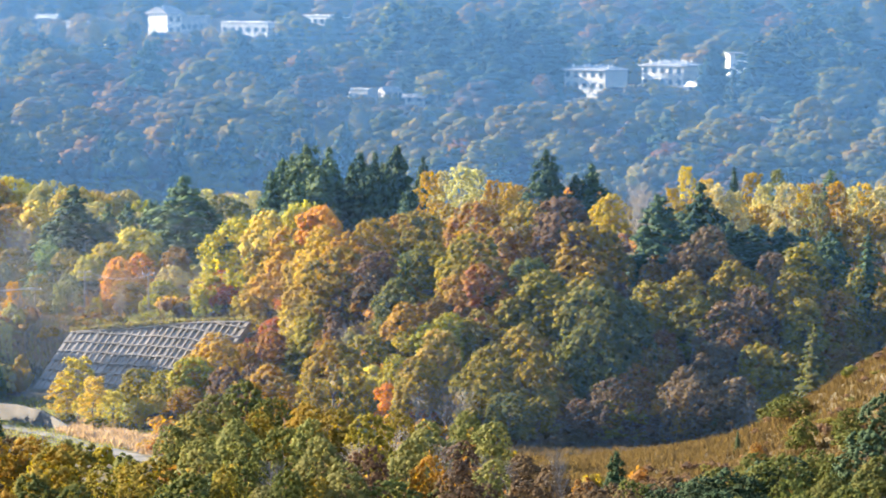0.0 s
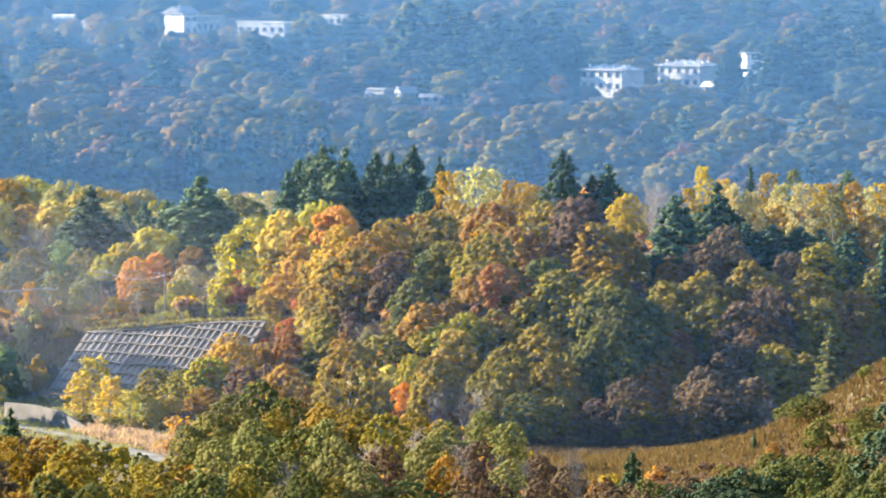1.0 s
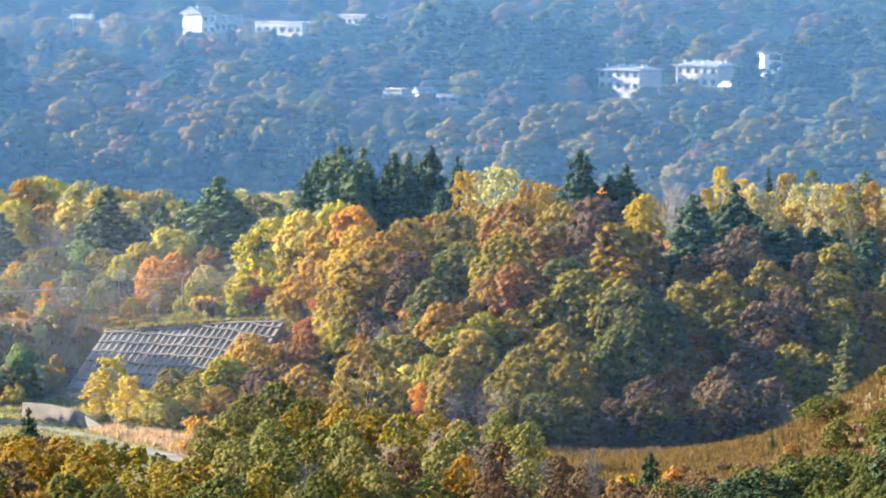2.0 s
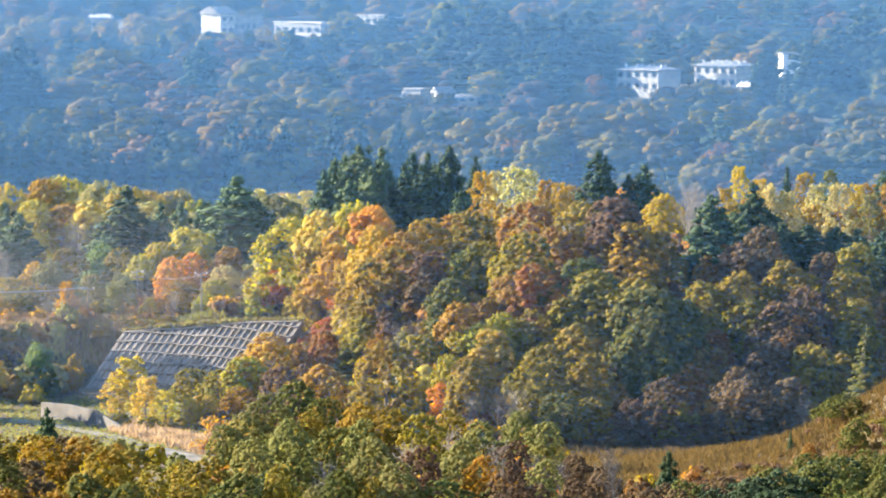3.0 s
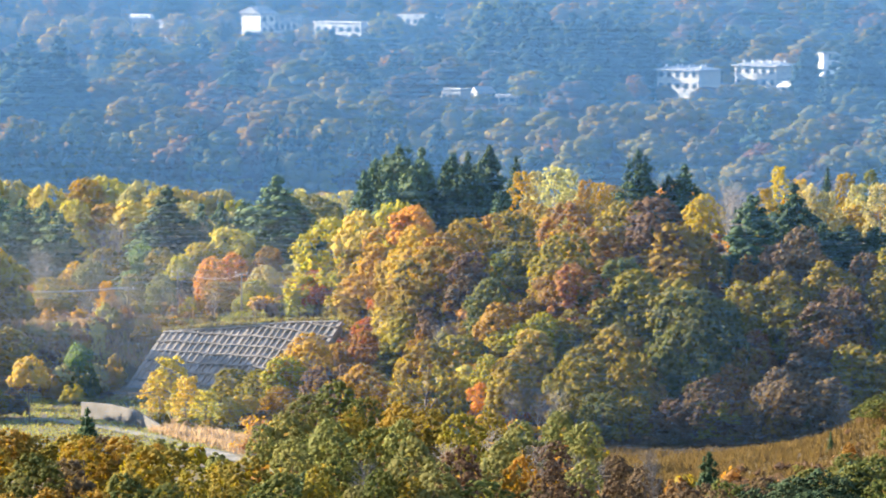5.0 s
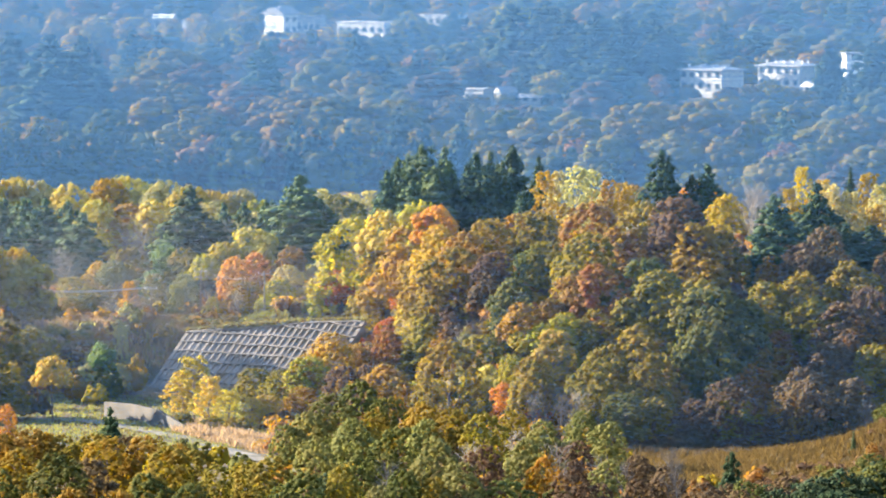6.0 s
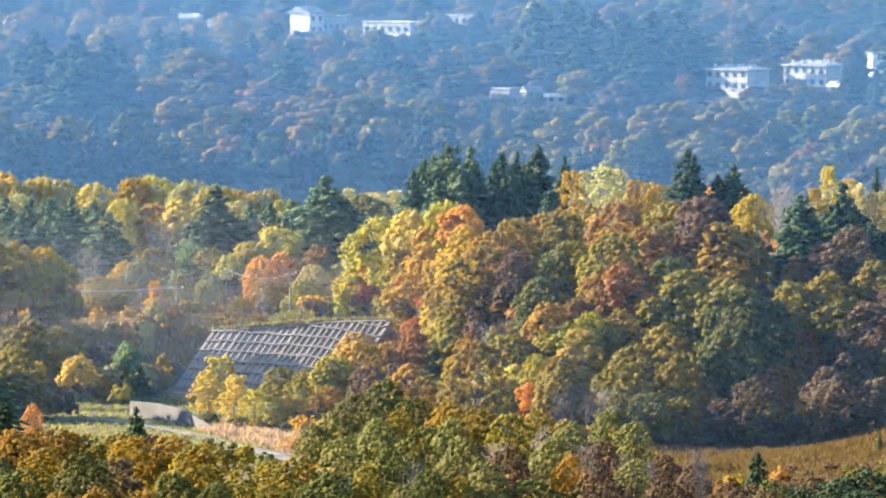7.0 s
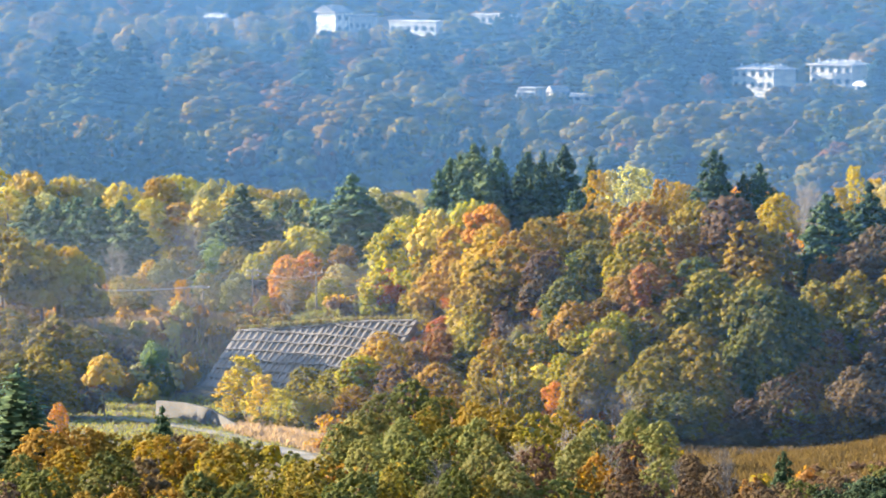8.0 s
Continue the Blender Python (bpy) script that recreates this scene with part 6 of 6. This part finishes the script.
building("house", "small white shed beside the far road", 94.5, 1199.0, 2.4, 2.4, 3.0, 10, "gable", 0.6, 1, 1, WHITE)
building("house", "low pale house with flat roof among trees", 0.9, 1181.5, 5.2, 3.6, 3.0, -36, "flat", 0.3, 1, 3, PLASTER, 0, False, 0.2, 0, PLASTER)
building("house", "low house with tilted pale roof", 6.7, 1184.5, 3.0, 2.6, 1.8, 24, "gable", 1.2, 1, 2, PLASTER, 0, False, 0.2, 0, ROOF)
building("house", "grey hut with pale door among trees", 11.9, 1178.0, 4.0, 2.6, 1.6, -8, "gable", 0.7, 1, 2, PLASTER)
building("villa", "bright white villa with steep gable end", -49.5, 1443.5, 4.6, 8.0, 5.6, 40, "gable", 1.8, 2, 2, WHITE, 1)
building("villa", "pale block with flat roof beside the villa", -42.1, 1454.0, 6.4, 6.0, 4.0, -12, "flat", 0.3, 1, 4, PLASTER, 2)
building("hall", "long low white hall with flat roof", -27.2, 1433.0, 14.5, 6.0, 3.2, -34, "flat", 0.3, 1, 6, WHITE, 0, False, 0.4, 0, WHITE)
building("hall", "long low white building behind trees", -8.0, 1475.5, 11.0, 5.0, 2.9, -34, "flat", 0.3, 1, 5, WHITE, 0, False, 0.4, 0, WHITE)
building("house", "white house with flat pale roof", -71.0, 1433.5, 7.4, 4.0, 3.6, -32, "flat", 0.3, 1, 3, WHITE, 1, False, 0.3, 0, WHITE)
building("house", "small pale house behind golden trees", -80.3, 1460.0, 4.6, 4.0, 3.2, -10, "gable", 1.0, 1, 2, CREAM, 0, False, 0.3, 0, WHITE)
building("house", "tiny white outbuilding on the slope", -61.7, 1393.0, 2.6, 2.4, 2.4, 20, "flat", 0.2, 1, 1, WHITE)


def parked_car(x, y, turn, paint, label):
    root = tagged(new("car"), label, "car", group="parked cars")
    root.matrix_basis = pose(x, y, ground_z(x, y) + 0.3, 0, 0, turn)
    bm = box_bm(-2.0, 2.0, -0.8, 0.8, 0.3, 0.85, 0.1)
    part("body", bm, paint, root)
    bm = bmesh.new()
    prism(bm, [(-1.3, -0.72, 0.84), (1.1, -0.72, 0.84), (1.1, 0.72, 0.84), (-1.3, 0.72, 0.84)], (0, 0, 0.55))
    bmesh.ops.recalc_face_normals(bm, faces=bm.faces)
    for v in bm.verts:
        if v.co.z > 1:
            v.co.x *= 0.75
            v.co.y *= 0.85
    part("cabin", bm, DARK, root)
    for sx in (-1.25, 1.25):
        for sy in (-0.8, 0.8):
            v, f = [], []
            stick(v, f, (sx, sy - 0.1, 0.32), (sx, sy + 0.1, 0.32), 0.32, 0.32, 10)
            wheel = new("wheel", mesh_of("wheel", v, f, DARK))
            wheel.parent = root


parked_car(87.3, 1193.0, 10, WHITE, "white car parked by the far road")
parked_car(89.5, 1193.0, 5, STEEL, "silver car parked by the far road")


# ---- strips that stand in for haze in the valley air ----
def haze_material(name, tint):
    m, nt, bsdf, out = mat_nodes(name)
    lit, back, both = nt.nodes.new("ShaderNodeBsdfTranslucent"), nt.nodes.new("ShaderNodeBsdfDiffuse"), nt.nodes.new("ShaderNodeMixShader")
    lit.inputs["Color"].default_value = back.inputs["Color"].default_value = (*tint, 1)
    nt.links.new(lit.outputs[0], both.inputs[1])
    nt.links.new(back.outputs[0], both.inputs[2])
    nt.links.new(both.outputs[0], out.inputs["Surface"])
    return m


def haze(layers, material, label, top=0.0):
    """Stands in for light scattered by hazy air: hair-fine level opaque strips in a haze tint, far finer than the eye
    resolves; layers: (distance, share of the view veiled, where it thins out at its right end); above half its top
    height it thins out upwards.
    """
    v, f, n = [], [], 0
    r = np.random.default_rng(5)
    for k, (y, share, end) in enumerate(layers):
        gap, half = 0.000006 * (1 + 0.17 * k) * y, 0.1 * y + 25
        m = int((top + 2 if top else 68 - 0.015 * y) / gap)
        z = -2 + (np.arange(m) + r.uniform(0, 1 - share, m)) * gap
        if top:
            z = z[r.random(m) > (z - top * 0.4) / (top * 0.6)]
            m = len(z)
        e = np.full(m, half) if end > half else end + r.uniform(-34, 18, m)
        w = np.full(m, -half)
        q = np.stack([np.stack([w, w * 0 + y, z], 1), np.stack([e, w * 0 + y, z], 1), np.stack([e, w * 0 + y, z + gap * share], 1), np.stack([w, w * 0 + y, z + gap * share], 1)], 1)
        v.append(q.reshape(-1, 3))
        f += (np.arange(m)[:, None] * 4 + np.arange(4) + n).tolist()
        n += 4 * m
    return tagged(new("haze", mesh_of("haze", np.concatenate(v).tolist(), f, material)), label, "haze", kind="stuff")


# The blue tint of these strips paints airlight over the far side.
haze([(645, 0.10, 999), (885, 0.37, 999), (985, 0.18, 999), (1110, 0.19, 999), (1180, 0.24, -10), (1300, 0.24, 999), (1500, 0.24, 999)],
     haze_material("painted_blue_haze", (0.070, 0.158, 0.290)), "blue-tinted hair-fine strips standing in for valley haze")
# Pale strips added to brighten the left, in place of sunlit mist.
haze([(715, 0.15, -2), (755, 0.19, -12)],
     haze_material("painted_pale_mist", (0.25, 0.255, 0.265)), "pale strips standing in for mist, brightening the valley road", 27.0)


# ---- far woods ----
CLEAR = [(o.matrix_basis.translation.x, o.matrix_basis.translation.y) for o in scene.objects if o.get("group") == "buildings on the far side"]


def far_woods():
    """Mixed woods in stands of like kinds; the stands follow slow swells of the plan, conifers at the foot, gold on the sunny upper slope."""
    r = np.random.default_rng(7)
    tints = ["olive", "ochre", "gold", "brown", "rust", "green", "sage", "needle", "red", "spruce"]
    small = [round_crown(s, 20, 9, 0.46, dome=2.6, heart=0.94, bulk=1.4) for s in (61, 62, 63)] + [pine_crown(64, 8, 0.6, leaves=12)]
    fine = [round_crown(s, 34, 12, 0.36, dome=2.4, heart=0.88, bulk=1.2) for s in (65, 66, 67)] + [pine_crown(68, 10, 0.45, leaves=14)]
    vs, fs, ms, n = [], [], [], 0
    for i in range(700):
        y = 915 + 880 * ((i + 0.5) / 700) ** 1.1
        x = (((i * 0.618034) % 1.0) * 2 - 1) * (0.098 * y + 12) - 0.002 * y
        a, b = noise.noise(Vector((x * 0.035, y * 0.012, 7))), noise.noise(Vector((x * 0.03, y * 0.01, 19)))
        odds = np.array([0.26, 0.08, 0.01, 0.14, 0.03, 0.18, 0.14, 0.06, 0.0, 0.08])
        odds *= np.exp(np.array([1.5 * a, 1.5 * b, 2 * b, -2 * a, 2 * b - a, 2 * a, 0, -2.5 * b, 0, 2.5 * a]))
        if y > 1330 and x < 10:
            odds *= np.array([1, 3, 8, 0.4, 0.6, 0.6, 1, 0.8, 1, 1])
        if y > 1400 and x > 20:
            odds *= np.array([0.6, 0.6, 0.5, 1, 0.5, 0.5, 2, 1, 1, 2])
        k = r.choice(10, p=odds / odds.sum())
        shape = fine if y < 1090 else small
        v, f = shape[3] if tints[k] in ("needle", "spruce") else shape[r.integers(3)]
        s, t = r.uniform(0.68, 1.08), r.uniform(0, 6.28)
        for cx, cy in CLEAR:
            if -10 < x - cx < 10 and -120 < y - cy < 14 or cy > 1270 and -36 < x - cx < 10 and -6 < y - cy < 30:
                s = min(s, 0.1 * (1.2 + 0.035 * (cy - y) + ground_z(x, cy) - ground_z(x, y)) if y < cy - 8 else 0.0)
        if s < 0.05:
            continue
        s = max(s, 0.22)
        c = np.array(((math.cos(t), -math.sin(t), 0), (math.sin(t), math.cos(t), 0), (0, 0, 1)))
        vs.append((v @ c.T) * np.array((s * 1.3, s * 1.3, s)) + np.array((x, y, ground_z(x, y) - 0.8)))
        fs += [tuple(n + j for j in q) for q in f]
        ms += [k] * len(f)
        n += len(v)
    me = mesh_of("far_woods", np.concatenate(vs).tolist(), fs)
    for t in tints:
        me.materials.append(LEAF[t])
    me.polygons.foreach_set("material_index", ms)
    return tagged(new("far_woods", me), "mixed autumn woods on the far valley side", "woods", kind="stuff")


far_woods()
